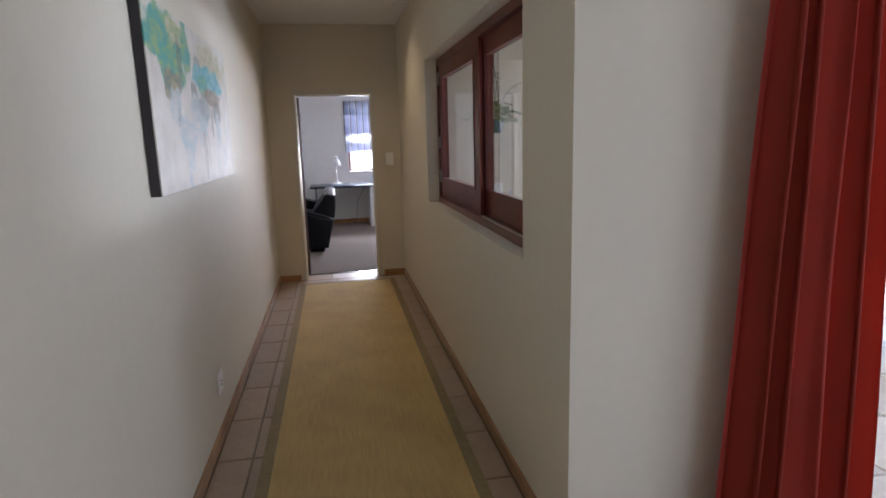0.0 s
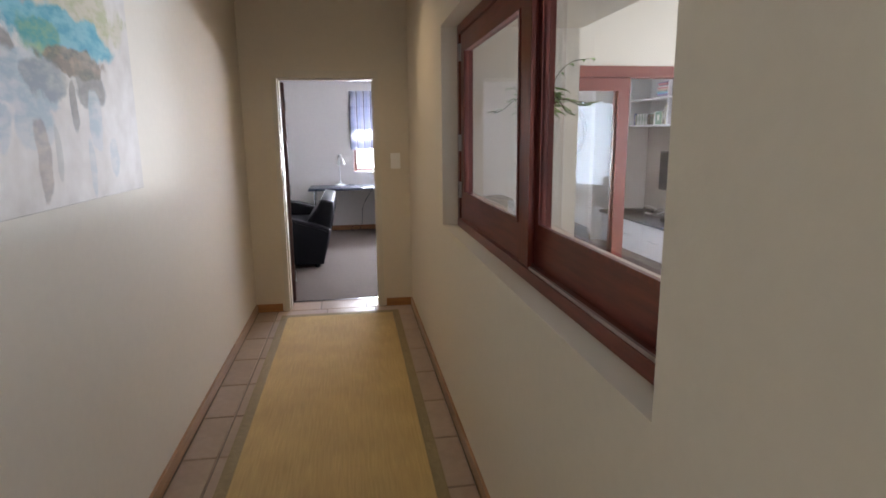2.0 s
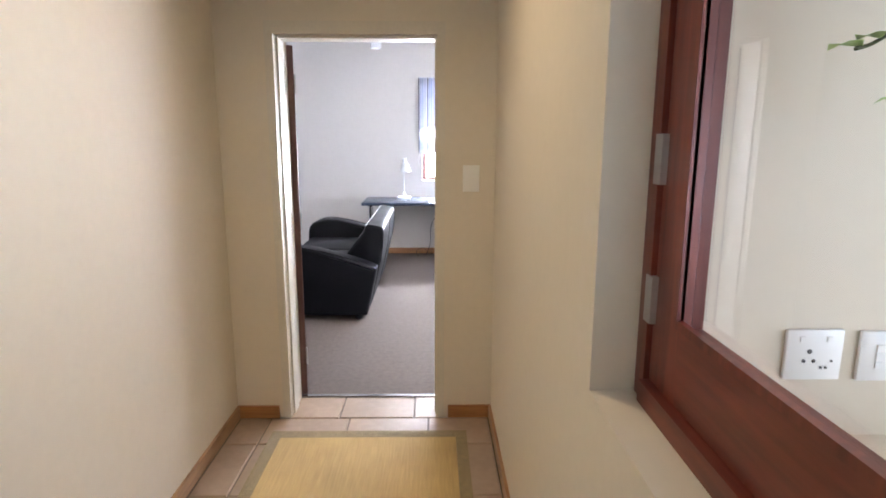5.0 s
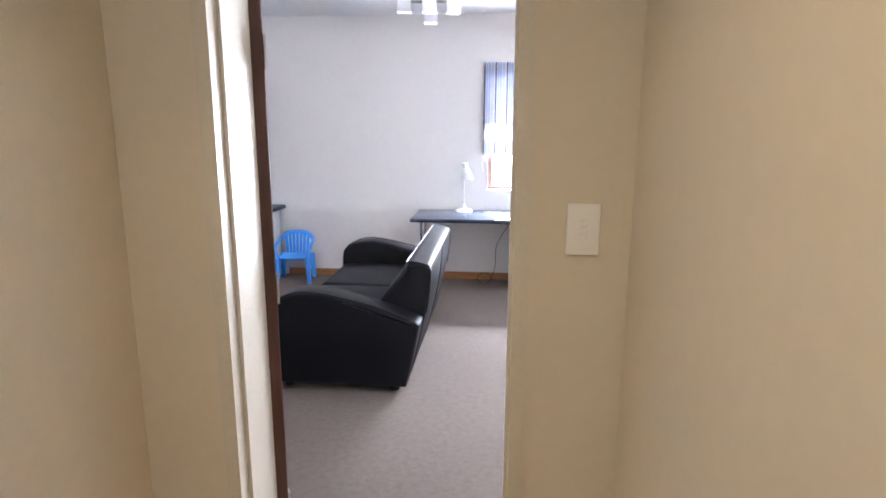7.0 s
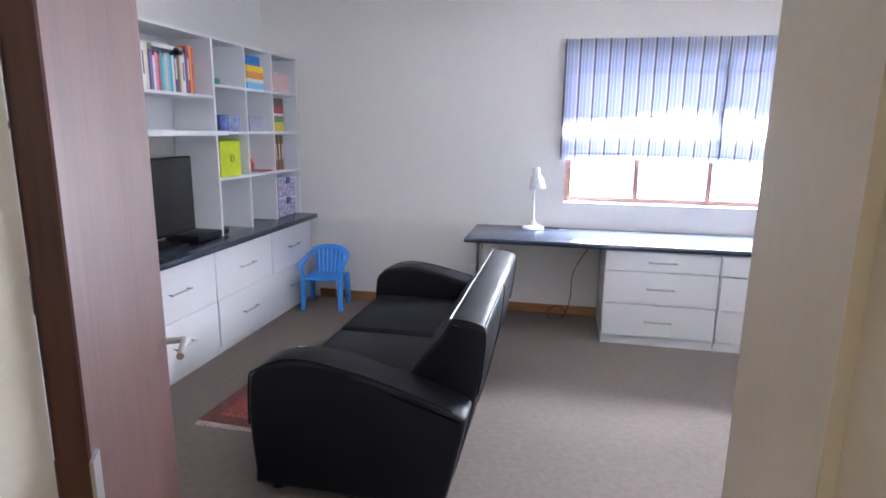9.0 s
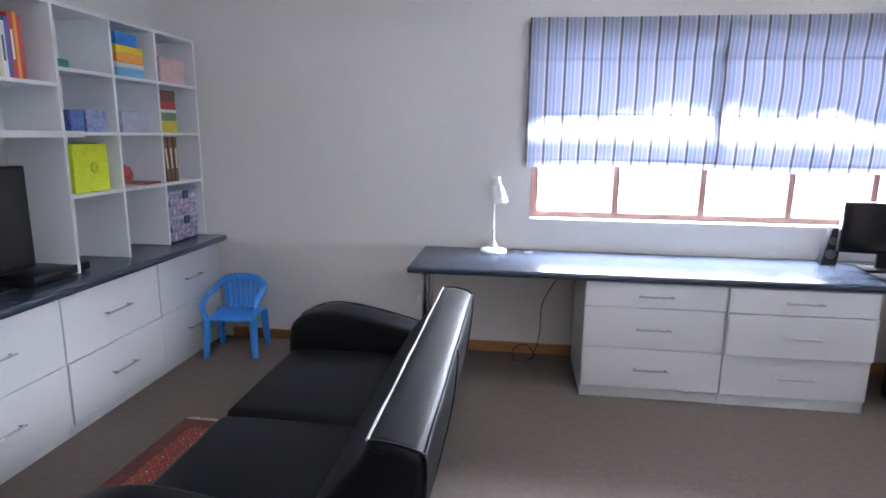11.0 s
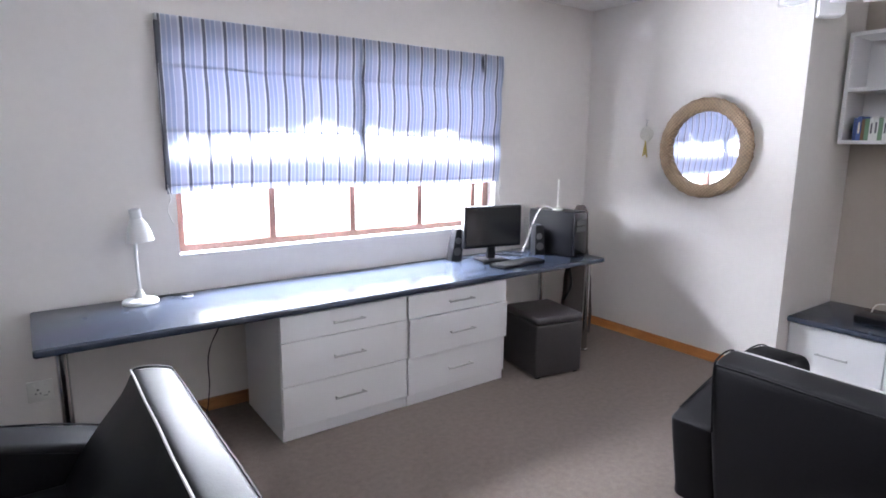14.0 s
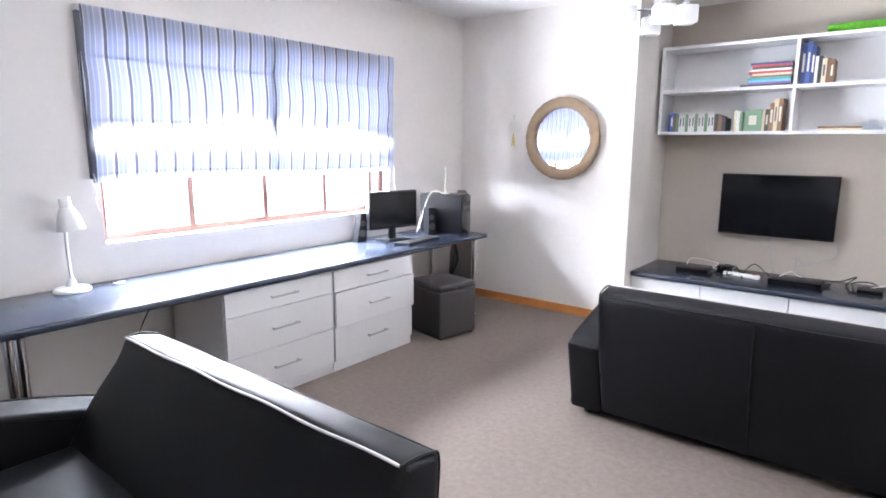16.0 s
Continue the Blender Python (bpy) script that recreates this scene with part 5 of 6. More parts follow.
def plate(name, m4, w_, h_, kind_, label):
    """A wall plate facing local -y."""
    ob = thing(name, 0, 0, 0, 0, label, name.replace("_", " "))
    ob.matrix_world = m4
    part("plate", rbx(-w_ / 2, w_ / 2, -0.010, -0.0005, -h_ / 2, h_ / 2, 0.003, 2), M_PLASTIC, ob)
    if kind_ == "switch":
        for dz in (-0.018, 0.0, 0.018):
            part("rocker", rbx(-0.009, 0.009, -0.0135, -0.0105, dz - 0.007, dz + 0.007, 0.001, 1), M_PLASTIC, ob)
    else:
        for dx in (-0.027, 0.027):
            part("rocker", rbx(dx - 0.006, dx + 0.006, -0.0135, -0.0105, 0.028, 0.040, 0.001, 1), M_PLASTIC, ob)
        for dx, dz, r in ((-0.020, -0.012, 0.004), (0.0, -0.012, 0.004), (-0.01, 0.008, 0.005), (0.026, -0.026, 0.003), (0.036, -0.012, 0.003), (0.016, -0.026, 0.003)):
            b = bmesh.new()
            lathe(b, [(r, 0.0), (r, 0.0012)], 10, pose(dx, -0.0102, dz, 90, 0, 0))
            part("hole", b, M_DARKHOLE, ob)
    return ob


plate("light_switch", pose(1.316, 0.0, 1.314), 0.085, 0.135, "switch", "white plastic light switch beside the study door")
plate("wall_socket", pose(WX, -3.42, 0.29, 0, 0, 90), 0.11, 0.11, "socket", "white plastic power socket low on the corridor wall")
plate("wall_socket", pose(0.265, RY, 0.33), 0.11, 0.11, "socket", "white plastic power socket below the desk")
plate("wall_socket", pose(1.885, WY1, 1.098), 0.115, 0.105, "socket", "white plastic power socket in the window recess")
plate("light_switch", pose(2.018, WY1, 1.095), 0.082, 0.105, "switch", "white plastic light switch in the window recess")

# ---- corridor ----
mt = thing("runner_mat", 0.79, -2.51, 0, 0, "long golden straw runner mat with a dull border", "mat")
part("field", boxes((-0.448, 0.448, -2.27, 2.27, 0.001, 0.009)), M_MAT, mt, smooth=0)
part("border", boxes((-0.505, -0.449, -2.34, 2.34, 0.001, 0.008), (0.449, 0.505, -2.34, 2.34, 0.001, 0.008), (-0.448, 0.448, -2.34, -2.271, 0.001, 0.008), (-0.448, 0.448, 2.271, 2.34, 0.001, 0.008)), M_MATEDGE, mt, smooth=0)

dl = thing("downlight", 0.84, -1.18, ZC, 0, "small round recessed ceiling downlight, switched on", "downlight")
b_ = bmesh.new()
lathe(b_, [(0.045, -0.006), (0.045, -0.0005), (0.03, -0.0005), (0.03, -0.006)], 24)
part("trim_ring", b_, M_CHROME, dl)
b_ = bmesh.new()
lathe(b_, [(0.028, -0.005), (0.028, -0.001)], 20)
part("bulb", b_, glow("warm_bulb", (1.0, 0.86, 0.62), 25.0), dl)
spot = new("downlight_beam", bpy.data.lights.new("downlight_beam", "SPOT"))
spot.data.energy, spot.data.color, spot.data.spot_size, spot.data.spot_blend, spot.data.shadow_soft_size = 45, (1.0, 0.80, 0.54), radians(140), 1.0, 0.03
spot.matrix_world = look((0.84, -1.18, ZC - 0.02), (0.84, -1.1801, 0))


def map_canvas():
    """Cream canvas with a loose world map in soft-edged teal, ochre and grey washes."""
    m = mat("painted_canvas", (0.56, 0.49, 0.41), 0.58, var=0.10, scale=3, fine=12, second=(0.68, 0.63, 0.56), bump=0.3, bscale=260, dist=0.001, spec=0.14)
    t, ln = m.node_tree, m.node_tree.links
    b = t.nodes["Principled BSDF"]
    last = b.inputs["Base Color"].links[0].from_socket
    co, wob, hue = (t.nodes.new(n) for n in ("ShaderNodeTexCoord", "ShaderNodeTexNoise", "ShaderNodeTexNoise"))
    wob.inputs["Scale"].default_value, wob.inputs["Detail"].default_value = 9.0, 6
    hue.inputs["Scale"].default_value, hue.inputs["Detail"].default_value = 13.0, 4
    stretch = t.nodes.new("ShaderNodeMapping")
    stretch.inputs["Scale"].default_value = (1.0, 1.0, 2.2)
    ln.new(co.outputs["Object"], wob.inputs["Vector"])
    ln.new(co.outputs["Object"], stretch.inputs[0])
    ln.new(stretch.outputs[0], hue.inputs["Vector"])
    sway = t.nodes.new("ShaderNodeVectorMath")
    sway.operation = "SUBTRACT"
    sway.inputs[1].default_value = (0.5, 0.5, 0.5)
    ln.new(wob.outputs[1], sway.inputs[0])

    def wash(a, c):
        ramp = t.nodes.new("ShaderNodeValToRGB")
        ramp.color_ramp.elements[0].position, ramp.color_ramp.elements[1].position = 0.40, 0.62
        ramp.color_ramp.elements[0].color, ramp.color_ramp.elements[1].color = (*a, 1), (*c, 1)
        ln.new(hue.outputs[0], ramp.inputs[0])
        return ramp.outputs[0]
    teal, blue = wash((0.06, 0.27, 0.23), (0.22, 0.33, 0.15)), wash((0.08, 0.30, 0.36), (0.20, 0.42, 0.44))
    olive, brown = wash((0.34, 0.34, 0.14), (0.52, 0.46, 0.32)), wash((0.16, 0.12, 0.08), (0.34, 0.24, 0.15))
    grey, dark = wash((0.34, 0.39, 0.40), (0.50, 0.49, 0.46)), wash((0.10, 0.10, 0.08), (0.22, 0.20, 0.15))
    for cx, cz, rx, rz_, col, full in (
            (0.39, 0.60, 0.27, 0.07, olive, 0.7), (-0.50, 0.60, 0.26, 0.09, teal, 0.95), (-0.36, 0.64, 0.14, 0.05, olive, 0.8), (-0.47, 0.50, 0.16, 0.09, teal, 0.95),
            (-0.47, 0.425, 0.10, 0.05, brown, 0.75), (-0.20, 0.61, 0.065, 0.10, teal, 0.9), (-0.33, 0.53, 0.03, 0.09, dark, 0.6), (-0.45, 0.345, 0.075, 0.06, grey, 0.85), (-0.41, 0.30, 0.03, 0.03, dark, 0.5),
            (-0.26, 0.235, 0.13, 0.065, grey, 0.9), (-0.30, 0.15, 0.075, 0.07, grey, 0.85), (-0.325, 0.06, 0.028, 0.09, grey, 0.7),
            (0.02, 0.53, 0.07, 0.055, dark, 0.55), (0.26, 0.505, 0.28, 0.06, blue, 0.95), (0.10, 0.47, 0.10, 0.05, teal, 0.8), (0.30, 0.425, 0.20, 0.035, brown, 0.85), (-0.09, 0.41, 0.05, 0.05, dark, 0.7),
            (0.0, 0.345, 0.15, 0.065, grey, 0.9), (0.10, 0.36, 0.10, 0.045, dark, 0.45), (0.02, 0.25, 0.09, 0.06, grey, 0.9), (0.03, 0.14, 0.035, 0.10, brown, 0.55),
            (0.39, 0.37, 0.09, 0.055, dark, 0.7), (0.255, 0.30, 0.02, 0.06, dark, 0.7), (0.40, 0.26, 0.045, 0.07, grey, 0.8), (0.34, 0.10, 0.02, 0.09, grey, 0.5), (0.12, 0.16, 0.015, 0.06, dark, 0.3), (0.52, 0.12, 0.03, 0.06, grey, 0.5)):
        off, big, add, length, mr, mx = (t.nodes.new(n) for n in ("ShaderNodeVectorMath", "ShaderNodeVectorMath", "ShaderNodeVectorMath", "ShaderNodeVectorMath", "ShaderNodeMapRange", "ShaderNodeMix"))
        off.operation, big.operation, add.operation, length.operation = "SUBTRACT", "MULTIPLY", "MULTIPLY_ADD", "LENGTH"
        off.inputs[1].default_value, big.inputs[1].default_value, add.inputs[1].default_value = (cx, 0, cz), (0.80 / rx, 0, 0.80 / rz_), (1.6, 0, 1.6)
        ln.new(co.outputs["Object"], off.inputs[0])
        ln.new(off.outputs[0], big.inputs[0])
        ln.new(sway.outputs[0], add.inputs[0])
        ln.new(big.outputs[0], add.inputs[2])
        ln.new(add.outputs[0], length.inputs[0])
        mr.interpolation_type = "SMOOTHSTEP"
        mr.inputs[1].default_value, mr.inputs[2].default_value, mr.inputs[3].default_value, mr.inputs[4].default_value = 0.86, 1.12, full, 0.0
        ln.new(length.outputs["Value"], mr.inputs[0])
        mx.data_type = "RGBA"
        ln.new(mr.outputs[0], mx.inputs[0])
        ln.new(last, mx.inputs[6])
        ln.new(col, mx.inputs[7])
        last = mx.outputs[2]
    ln.new(last, b.inputs["Base Color"])
    return m


pic = thing("painting", WX, -3.40, 1.33, 90, "large canvas painting of a teal and ochre world map", "painting")
PW, PH = 1.57, 0.72
part("canvas", rbx(-PW / 2, PW / 2, -0.0425, -0.036, 0, PH, 0.002, 1), map_canvas(), pic, "cream painted canvas", 0)
part("stretcher", boxes((-PW / 2 + 0.001, PW / 2 - 0.001, -0.036, -0.002, 0.001, PH - 0.001)), mat("dark_canvas_edge", (0.028, 0.022, 0.024), 0.6), pic, "dark wrapped edge", 0)

# curtain at the mouth of the corridor
cur = thing("curtain", 2.22, -4.86, 0, 0, "red-orange full-length curtain gathered in deep folds", "curtain")
cm = bmesh.new()
NX, NZ = 120, 26
gr = []
for j in range(NZ + 1):
    v = j / NZ
    z = 0.015 + 2.02 * v
    wd = 0.595 - 0.20 * v
    cx = -0.005 - 0.01 * v
    row = []
    for i in range(NX + 1):
        u = i / NX
        ph = 2 * math.pi * (4.6 * u + 0.5 * noise.noise(Vector((u * 3.3, 4, 1))) + 0.05 * noise.noise(Vector((u * 3, z * 0.8, 7))))
        dep = (0.068 - 0.014 * v) * (0.8 + 0.9 * noise.noise(Vector((u * 5, 0, 2))))
        row.append(cm.verts.new((cx + (u - 0.5) * wd + 0.014 * math.sin(2 * ph), dep * math.sin(ph) + 0.012 * noise.noise(Vector((u * 4, z, 0))), z)))
    gr.append(row)
for a, b in zip(gr, gr[1:]):
    for i in range(NX):
        cm.faces.new((a[i], a[i + 1], b[i + 1], b[i]))
bmesh.ops.solidify(cm, geom=list(cm.faces), thickness=0.002)
part("fabric", cm, M_CURTAIN, cur, smooth=80)
b_ = bmesh.new()
tube(b_, [(1.86, -4.86, 2.06), (4.6, -4.86, 2.06)], 0.014, 12)
rod = solo("curtain_rod", b_, M_DARKWOOD, "dark timber curtain rod across the opening", "curtain rod")
for x in (1.95, 4.5):
    part("bracket", boxes((x - 0.01, x + 0.01, -4.846, MY if x < 3 else -4.80, 2.05, 2.07)), M_BRUSHED, rod, smooth=0)

# ---- hanging plant ----
pl = thing("hanging_plant", 1.905, -2.19, 1.545, 0, "trailing green plant in a dark green hanging pot", "plant")
M_POT = mat("dark_green_plastic", (0.014, 0.070, 0.060), 0.35, var=0.1)
M_LEAF = mat("leaf", (0.17, 0.35, 0.06), 0.45, var=0.35, scale=20, fine=50, second=(0.36, 0.52, 0.12), bump=0.1)
M_STEM = mat("stem", (0.08, 0.10, 0.04), 0.7)
b_ = bmesh.new()
lathe(b_, [(0.054, 0.0), (0.058, 0.008), (0.070, 0.08), (0.075, 0.082), (0.075, 0.098), (0.068, 0.098), (0.064, 0.08)], 28)
part("pot", b_, M_POT, pl)
b_ = bmesh.new()
for k in range(3):
    a = 2 * math.pi * k / 3 + 0.4
    tube(b_, [(0.072 * math.cos(a), 0.072 * math.sin(a), 0.09), (0.0, 0.0, 0.50)], 0.0025, 5)
tube(b_, [(0, 0, 0.50), (0, 0, WZ1 - 1.545)], 0.004, 6)
part("hanger", b_, M_BLACK, pl)
rnd = random.Random(11)


def leaf(bm, p, d, size):
    """A pointed folded leaf."""
    d = Vector(d).normalized()
    s = d.cross(Vector((0, 0, 1))).normalized() * size * 0.30
    up = Vector((0, 0, size * 0.10))
    p = Vector(p)
    ctr = [p, p + d * size * 0.35 - up * 0.6, p + d * size * 0.7 - up * 1.2, p + d * size - up * 3.2]
    v = [bm.verts.new(c) for c in ctr]
    l1, l2 = bm.verts.new(ctr[1] + s + up), bm.verts.new(ctr[2] + s * 0.8 + up * 0.6)
    r1, r2 = bm.verts.new(ctr[1] - s + up), bm.verts.new(ctr[2] - s * 0.8 + up * 0.6)
    for f in ((v[0], v[1], l1), (v[1], v[2], l2, l1), (v[2], v[3], l2), (v[0], r1, v[1]), (v[1], r1, r2, v[2]), (v[2], r2, v[3])):
        bm.faces.new(f)


lb, st = bmesh.new(), bmesh.new()
for k in range(85):
    a = rnd.uniform(0, 2 * math.pi)
    r = rnd.uniform(0.01, 0.075)
    p = Vector((r * math.cos(a), r * math.sin(a), 0.09 + rnd.uniform(0.0, 0.12)))
    leaf(lb, p, (math.cos(a + rnd.uniform(-0.5, 0.5)), math.sin(a + rnd.uniform(-0.5, 0.5)), rnd.uniform(-0.3, 0.6)), rnd.uniform(0.055, 0.095))
for a, ln_, dz in ((3.1, 0.24, -0.04), (0.2, 0.36, 0.02), (0.0, 0.28, 0.0), (0.42, 0.24, -0.04), (6.0, 0.24, 0.0), (5.2, 0.22, -0.06), (1.6, 0.18, -0.10), (4.2, 0.16, -0.03), (2.3, 0.15, 0.10)):
    pts = smooth_line([(0.07 * math.cos(a), 0.07 * math.sin(a), 0.13), (0.12 * math.cos(a), 0.12 * math.sin(a), 0.16), (ln_ * 0.8 * math.cos(a), ln_ * 0.8 * math.sin(a), 0.13 + dz * 0.6), (ln_ * math.cos(a + 0.1), ln_ * math.sin(a + 0.1), 0.13 + dz)], 5)
    tube(st, pts, 0.0028, 5)
    for p in pts[4::3]:
        leaf(lb, p, (math.cos(a + rnd.uniform(-1.2, 1.2)), math.sin(a + rnd.uniform(-1.2, 1.2)), 0.2), rnd.uniform(0.04, 0.065))
for k in range(5):
    a = k * 1.3
    pts = [(0.02 * math.cos(a), 0.02 * math.sin(a), 0.14), (0.04 * math.cos(a + 1), 0.04 * math.sin(a + 1), 0.30), (0.03 * math.cos(a + 2), 0.03 * math.sin(a + 2), 0.44)]
    pts = smooth_line(pts, 5)
    tube(st, pts, 0.0025, 5)
    for p in pts[2::2]:
        leaf(lb, p, (math.cos(a * 3 + p.z * 20), math.sin(a * 3 + p.z * 20), 0.1), rnd.uniform(0.03, 0.05))
pts = smooth_line([(0.03, 0.0, 0.14), (0.09, 0.01, 0.27), (0.17, 0.02, 0.345), (0.27, 0.03, 0.365)], 5)
tube(st, pts, 0.0025, 5)
for p in pts[3::3]:
    leaf(lb, p, (1.0, rnd.uniform(-0.8, 0.8), 0.2), rnd.uniform(0.04, 0.055))
tagged(part("leaves", lb, M_LEAF, pl, "pointed mid-green leaves", 60), kind="stuff")
part("stems", st, M_STEM, pl)

# ---- dining room ----
sd = thing("sliding_door", (SX0 + SX1) / 2, 0.06, 0, 0, "red-brown timber framed glass sliding door, half open", "door", kind="structure")
mx_ = (SX0 + SX1) / 2
hs = (SX1 - SX0) / 2
for s in (-1, 1):
    a, b = sorted((s * (hs - 0.025), s * (hs + 0.055)))
    part("frame_post", boxes((a, b, -0.075, -0.061, 0, SZ + 0.055)), M_RED2, sd, smooth=0)
    a, b = sorted((s * (hs - 0.025), s * (hs - 0.001)))
    part("frame_post", boxes((a, b, -0.061, -0.018, 0, SZ - 0.001)), M_RED2, sd, smooth=0)
part("frame_head", boxes((-hs + 0.025, hs - 0.025, -0.075, -0.061, SZ - 0.045, SZ + 0.055), (-hs + 0.025, hs - 0.025, -0.061, 0.09, SZ - 0.045, SZ - 0.001)), M_RED2X, sd, smooth=0)
for x0, x1, y0 in ((SX0 + 0.047, 3.475, -0.005), (SX0 + 0.075, 3.49, -0.048)):
    lf = part("door_leaf", boxes((x0 - mx_, x0 - mx_ + 0.10, y0, y0 + 0.038, 0.02, SZ - 0.048), (x1 - mx_ - 0.11, x1 - mx_, y0, y0 + 0.038, 0.02, SZ - 0.048)), M_RED2, sd, smooth=0)
    part("rail", boxes((x0 - mx_ + 0.10, x1 - mx_ - 0.11, y0, y0 + 0.038, 0.02, 0.16), (x0 - mx_ + 0.10, x1 - mx_ - 0.11, y0, y0 + 0.038, SZ - 0.16, SZ - 0.048)), M_RED2X, lf, smooth=0)
    g = part("pane", boxes((x0 - mx_ + 0.10, x1 - mx_ - 0.11, y0 + 0.016, y0 + 0.020, 0.16, SZ - 0.16)), M_GLASS, lf, smooth=0)
    g.visible_shadow = False

gdn = thing("door_2", (GX0 + GX1) / 2, 0, 0, 0, "red-brown timber framed glass door to the garden", "door", kind="structure")
gh = (GX1 - GX0) / 2
for s in (-1, 1):
    a, b = sorted((s * (gh - 0.03), s * (gh + 0.12)))
    part("frame_post", boxes((a, b, -0.030, -0.001, 0, 2.40)), M_RED2, gdn, smooth=0)
    a, b = sorted((s * (gh - 0.10), s * (gh - 0.002)))
    part("stile", boxes((a, b, 0.02, 0.06, 0.01, 2.298)), M_RED2, gdn, smooth=0)
part("frame_head", boxes((-gh + 0.03, gh - 0.03, -0.030, -0.001, 2.27, 2.40)), M_RED2X, gdn, smooth=0)
part("rail", boxes((-gh + 0.10, gh - 0.10, 0.02, 0.06, 0.01, 0.22), (-gh + 0.10, gh - 0.10, 0.02, 0.06, 2.15, 2.298)), M_RED2X, gdn, smooth=0)
g = part("pane", boxes((-gh + 0.10, gh - 0.10, 0.036, 0.042, 0.22, 2.15)), M_GLASS, gdn, smooth=0)
g.visible_shadow = False

sk = thing("mounted_skull", 4.86, 0.0, 1.85, 0, "horned antelope skull mounted on the dining room wall", "skull")
M_BONE = mat("bone", (0.40, 0.32, 0.25), 0.6, var=0.5, second=(0.035, 0.02, 0.014), scale=5, bump=0.3, bscale=60)
M_HORN = mat("horn", (0.26, 0.18, 0.10), 0.5, var=0.4, scale=20, fine=70, bump=0.5, bscale=50, dist=0.004)
b_ = bmesh.new()
prof = [(0.012, -0.25, 0.05), (0.028, -0.22, 0.06), (0.035, -0.16, 0.07), (0.05, -0.08, 0.085), (0.072, 0.0, 0.10), (0.075, 0.06, 0.11), (0.055, 0.12, 0.09), (0.02, 0.145, 0.07)]
rings = []
for r, z, yc in [(1.3 * r_, z_, y_) for r_, z_, y_ in prof]:
    rings.append([b_.verts.new((r * math.cos(2 * math.pi * k / 16), -yc + 0.9 * r * math.sin(2 * math.pi * k / 16), z)) for k in range(16)])
for a, b in zip(rings, rings[1:]):
    for k in range(16):
        b_.faces.new((a[k], a[(k + 1) % 16], b[(k + 1) % 16], b[k]))
b_.faces.new(rings[0][::-1])
b_.faces.new(rings[-1])
cr_ = part("cranium", b_, M_BONE, sk, "patchy brown weathered bone")
for s in (-1, 1):
    h = bmesh.new()
    tube(h, smooth_line([(s * 0.04, -0.11, 0.08), (s * 0.10, -0.13, 0.14), (s * 0.19, -0.155, 0.24), (s * 0.265, -0.20, 0.39), (s * 0.275, -0.28, 0.53), (s * 0.25, -0.36, 0.67)], 8), 0.031, 12, 0.005)
    part("horn", h, M_HORN, sk, "long curved ridged horn")
    e = bmesh.new()
    lathe(e, [(0.022, 0.0), (0.022, 0.006)], 12, pose(s * 0.062, -0.145, 0.045, 90, 0, s * 35))
    part("eye_socket", e, M_DARKHOLE, cr_)
part("mount", rbx(-0.05, 0.05, -0.045, -0.001, -0.05, 0.10, 0.008, 2), M_DARKWOOD, sk)


def wicker_chair(x, y, rz):
    ob = thing("dining_chair", x, y, 0, rz, "grey-brown woven wicker high-back dining chair", "chair", "wicker chairs in the dining room")
    part("seat", rbx(-0.25, 0.25, -0.22, 0.26, 0.40, 0.47, 0.02, 3), M_WICKER, ob)
    bm = bmesh.new()
    gr_ = []
    NU, NV = 102, 171
    for j in range(NV + 1):
        v = j / NV
        row = []
        for i in range(NU + 1):
            u = i / NU - 0.5
            strand = math.sin(math.pi * 17 * (u + 0.5) + math.pi * (j // 3)) * (0.25, 1.0, 0.25)[j % 3]
            zz = 0.10 + 0.93 * v - 0.018 * (2 * u) ** 2 * v
            row.append(bm.verts.new((u * (0.50 + 0.05 * v), -0.235 - 0.06 * v + 0.05 * (2 * u) ** 2 - 0.0045 * strand + 0.002 * noise.noise(Vector((u * 60, v * 90, 0))), zz + 0.002 * noise.noise(Vector((u * 30, v * 50, 4))))))
        gr_.append(row)
    for a, b in zip(gr_, gr_[1:]):
        for i in range(NU):
            bm.faces.new((a[i], a[i + 1], b[i + 1], b[i]))
    bmesh.ops.solidify(bm, geom=list(bm.faces), thickness=0.028)
    bk_ = part("backrest", bm, M_WICKER, ob, smooth=50)
    rb = bmesh.new()
    tube(rb, [(u * 0.55, -0.295 + 0.05 * (2 * u) ** 2 + 0.012, 1.032 - 0.018 * (2 * u) ** 2) for u in [k / 16 - 0.5 for k in range(17)]], 0.017, 8)
    part("top_roll", rb, M_WICKER, bk_)
    for sx in (-0.21, 0.21):
        for sy in (-0.19, 0.22):
            l = bmesh.new()
            tube(l, [(sx, sy, 0.0), (sx, sy, 0.40)], 0.017, 8, 0.024)
            part("leg", l, M_DARKWOOD, ob, "dark turned wooden leg")
    return ob


ch = wicker_chair(3.34, -2.12, -86)
copy_thing(ch, pose(4.15, -1.53, 0, 0, 0, 180))
copy_thing(ch, pose(5.02, -2.95, 0, 0, 0, 75))
table = thing("dining_table", 4.18, -2.62, 0, 0, "pale weathered wooden dining table with a thick top", "table")
M_PALEWOOD = wood("pale_weathered_wood", (0.50, 0.40, 0.33), (0.38, 0.29, 0.235), 0.5, 1, 10)
for k in range(5):
    part("board", rbx(-0.53 + 0.212 * k, -0.53 + 0.212 * k + 0.209, -0.82, 0.82, 0.715, 0.76, 0.004, 1), M_PALEWOOD, table, smooth=0)
for x0, x1, y0, y1 in ((-0.47, 0.47, -0.75, -0.72), (-0.47, 0.47, 0.72, 0.75), (-0.47, -0.44, -0.72, 0.72), (0.44, 0.47, -0.72, 0.72)):
    part("apron", boxes((x0, x1, y0, y1, 0.61, 0.714)), M_PALEWOOD, table, smooth=0)
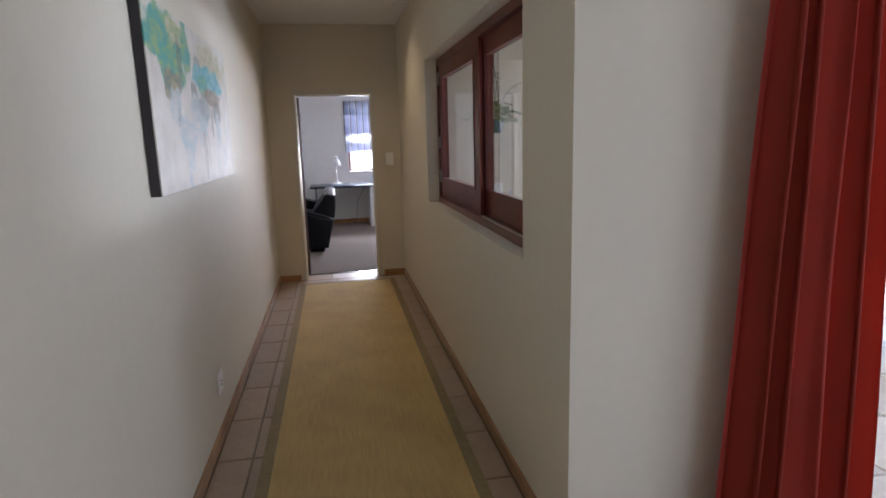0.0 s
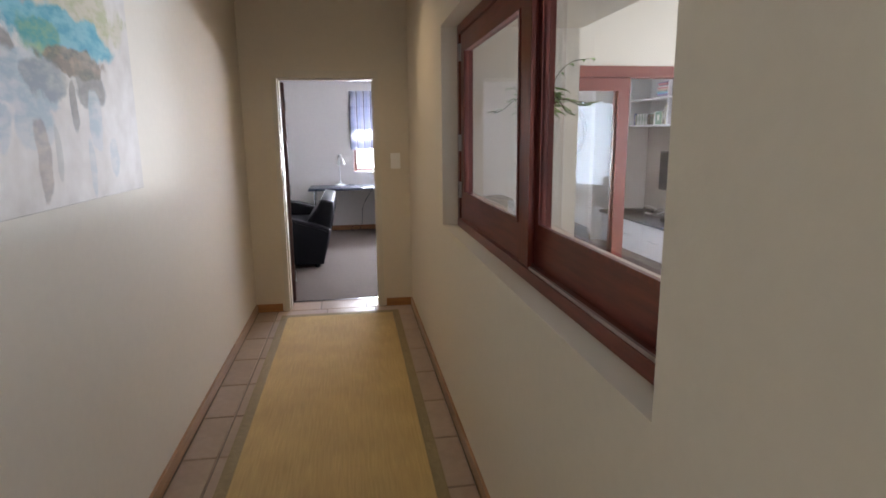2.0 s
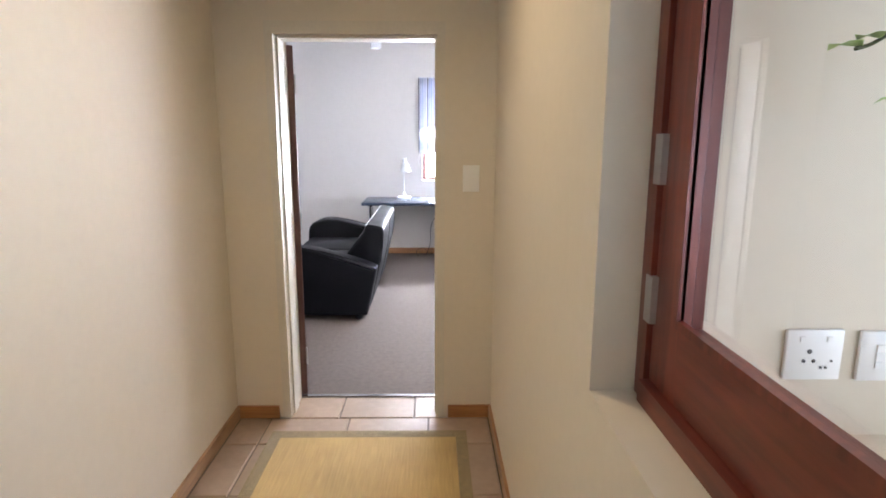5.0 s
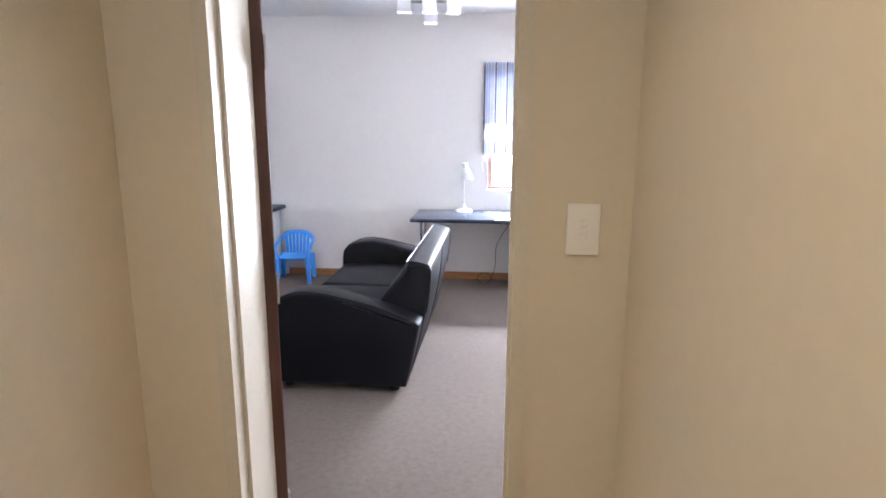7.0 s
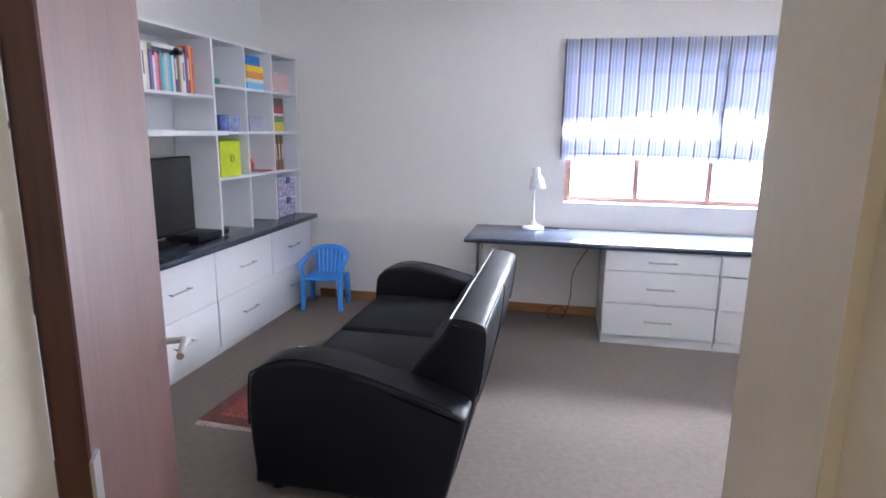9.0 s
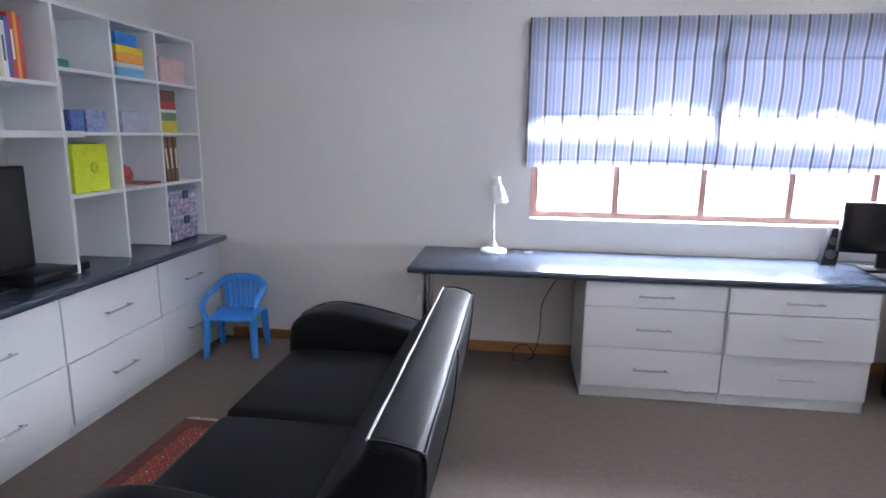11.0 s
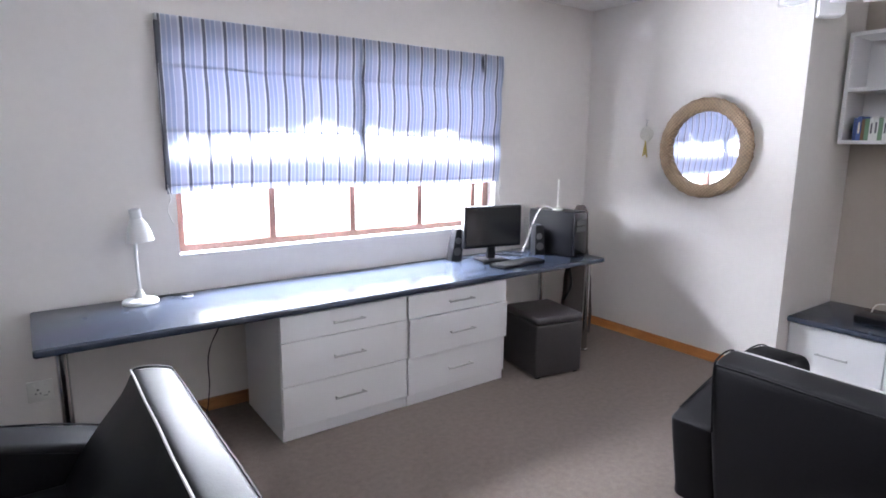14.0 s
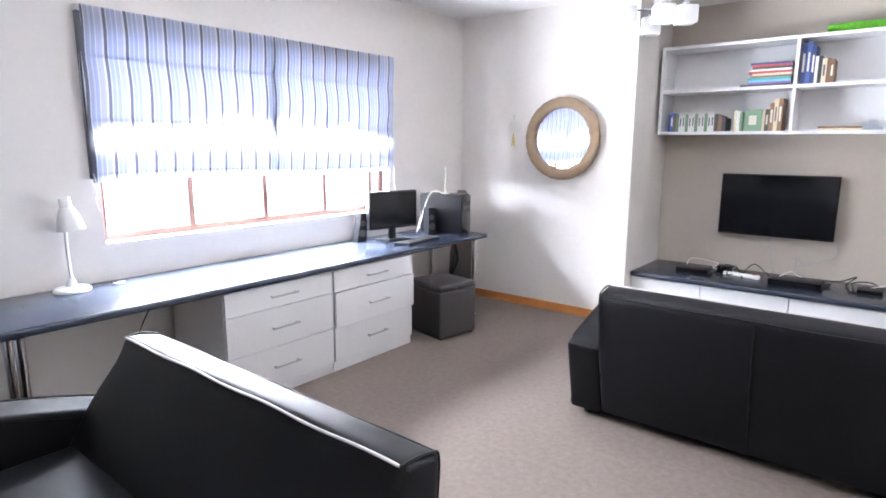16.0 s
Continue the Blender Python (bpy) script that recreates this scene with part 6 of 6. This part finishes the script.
for x in (-0.43, 0.43):
    for y in (-0.71, 0.71):
        part("leg", rbx(x - 0.042, x + 0.042, y - 0.042, y + 0.042, 0, 0.609, 0.006, 2), M_PALEWOOD, table)
dm = thing("door_mat", 3.86, -0.37, 0, 0, "dark grey ribbed doormat by the sliding door", "mat")
part("pile", rbx(-0.40, 0.40, -0.27, 0.27, 0.001, 0.012, 0.004, 1), mat("dark_mat", (0.035, 0.037, 0.045), 0.95, var=0.3, fine=120, bump=0.8, bscale=200), dm)

# ---- glazed doors to the garden ----
for nm, gx, gy, rz_, L in (("window_3", EX + 0.06, -2.4, 0, 1.8), ("window_4", EX + 0.06, -6.8, 0, 1.8), ("window_5", 4.2, LY - 0.06, 90, 1.8)):
    gd = thing(nm, gx, gy, 0, rz_, "wide timber framed glass doors to the garden", "window", kind="structure")
    for y0, y1 in ((-L + 0.001, -L + 0.07), (L - 0.07, L - 0.001)):
        part("frame_post", boxes((-0.04, 0.04, y0, y1, 0, 2.249)), M_RED2, gd, smooth=0)
    for z0, z1 in ((2.18, 2.249), (0.0, 0.06)):
        part("frame_rail", boxes((-0.04, 0.04, -L + 0.07, L - 0.07, z0, z1)), M_RED2, gd, smooth=0)
    for k in (-1, 0, 1):
        part("mullion", boxes((-0.03, 0.03, k * L / 2 - 0.04, k * L / 2 + 0.04, 0.06, 2.18)), M_RED2, gd, smooth=0)
    for k in range(4):
        a = -L + 0.07 if k == 0 else -L + k * L / 2 + 0.04
        b = L - 0.07 if k == 3 else -L + (k + 1) * L / 2 - 0.04
        g = part("pane", boxes((-0.002, 0.002, a, b, 0.06, 2.18)), M_GLASS, gd, smooth=0)
        g.visible_shadow = False

# ---- floor tiles ----
TILES = {}


def tile(x0, x1, y0, y1, m):
    """One tile with a small bevel; alike tiles share their mesh."""
    key = (round(x1 - x0, 3), round(y1 - y0, 3), m.name)
    if key not in TILES:
        w_, h_ = (x1 - x0) / 2, (y1 - y0) / 2
        bm = bmesh.new()
        lo = [bm.verts.new((sx * w_, sy * h_, -0.0078)) for sx, sy in ((-1, -1), (1, -1), (1, 1), (-1, 1))]
        up = [bm.verts.new((sx * (w_ - 0.004), sy * (h_ - 0.004), 0.0)) for sx, sy in ((-1, -1), (1, -1), (1, 1), (-1, 1))]
        bm.faces.new(up)
        for k in range(4):
            bm.faces.new((lo[k], lo[(k + 1) % 4], up[(k + 1) % 4], up[k]))
        TILES[key] = mesh("tile", bm, m, 0)
    ob = new("tile", TILES[key])
    ob.parent = floor_hall
    ob.location = ((x0 + x1) / 2, (y0 + y1) / 2, 0)


def lay(xs, y_top, y_low, pitch, m, gap=0.004):
    y = y_top
    while y > y_low + 0.02:
        yb = max(y - pitch, y_low)
        for a, b in zip(xs, xs[1:]):
            tile(a + gap, b - gap, yb + gap, y - gap, m)
        y = yb


for ya, yb in ((-SK, -0.287), (-0.287, MY)):
    lay([WX + SK, 0.235, 0.665, 1.095, CW - SK], ya, yb, 0.43, M_TILE)
lay([DX0, 0.606, 1.016, DX1], 0.25, -SK, 0.27, M_TILE)
lay([TX, 2.60, 3.05, 3.50, 3.95, 4.40, 4.85, 5.30, 5.75, 6.20, EX], -SK, MY, 0.45, M_TILE2)
lay([SX0, 2.90, 3.40, 3.90, SX1], 0.25, 0.0, 0.26, M_TILE2)
rest = bmesh.new()
for i in range(15):
    for j in range(10):
        x, y = 0.02 + i * 0.45, LY + 0.01 + j * 0.45
        if y + 0.44 < MY and x + 0.44 < EX:
            bx(rest, x, x + 0.44, y, y + 0.44, -0.0078, 0.0)
tagged(part("far_tiles", rest, M_TILE2, floor_hall, "", 0), kind="stuff")
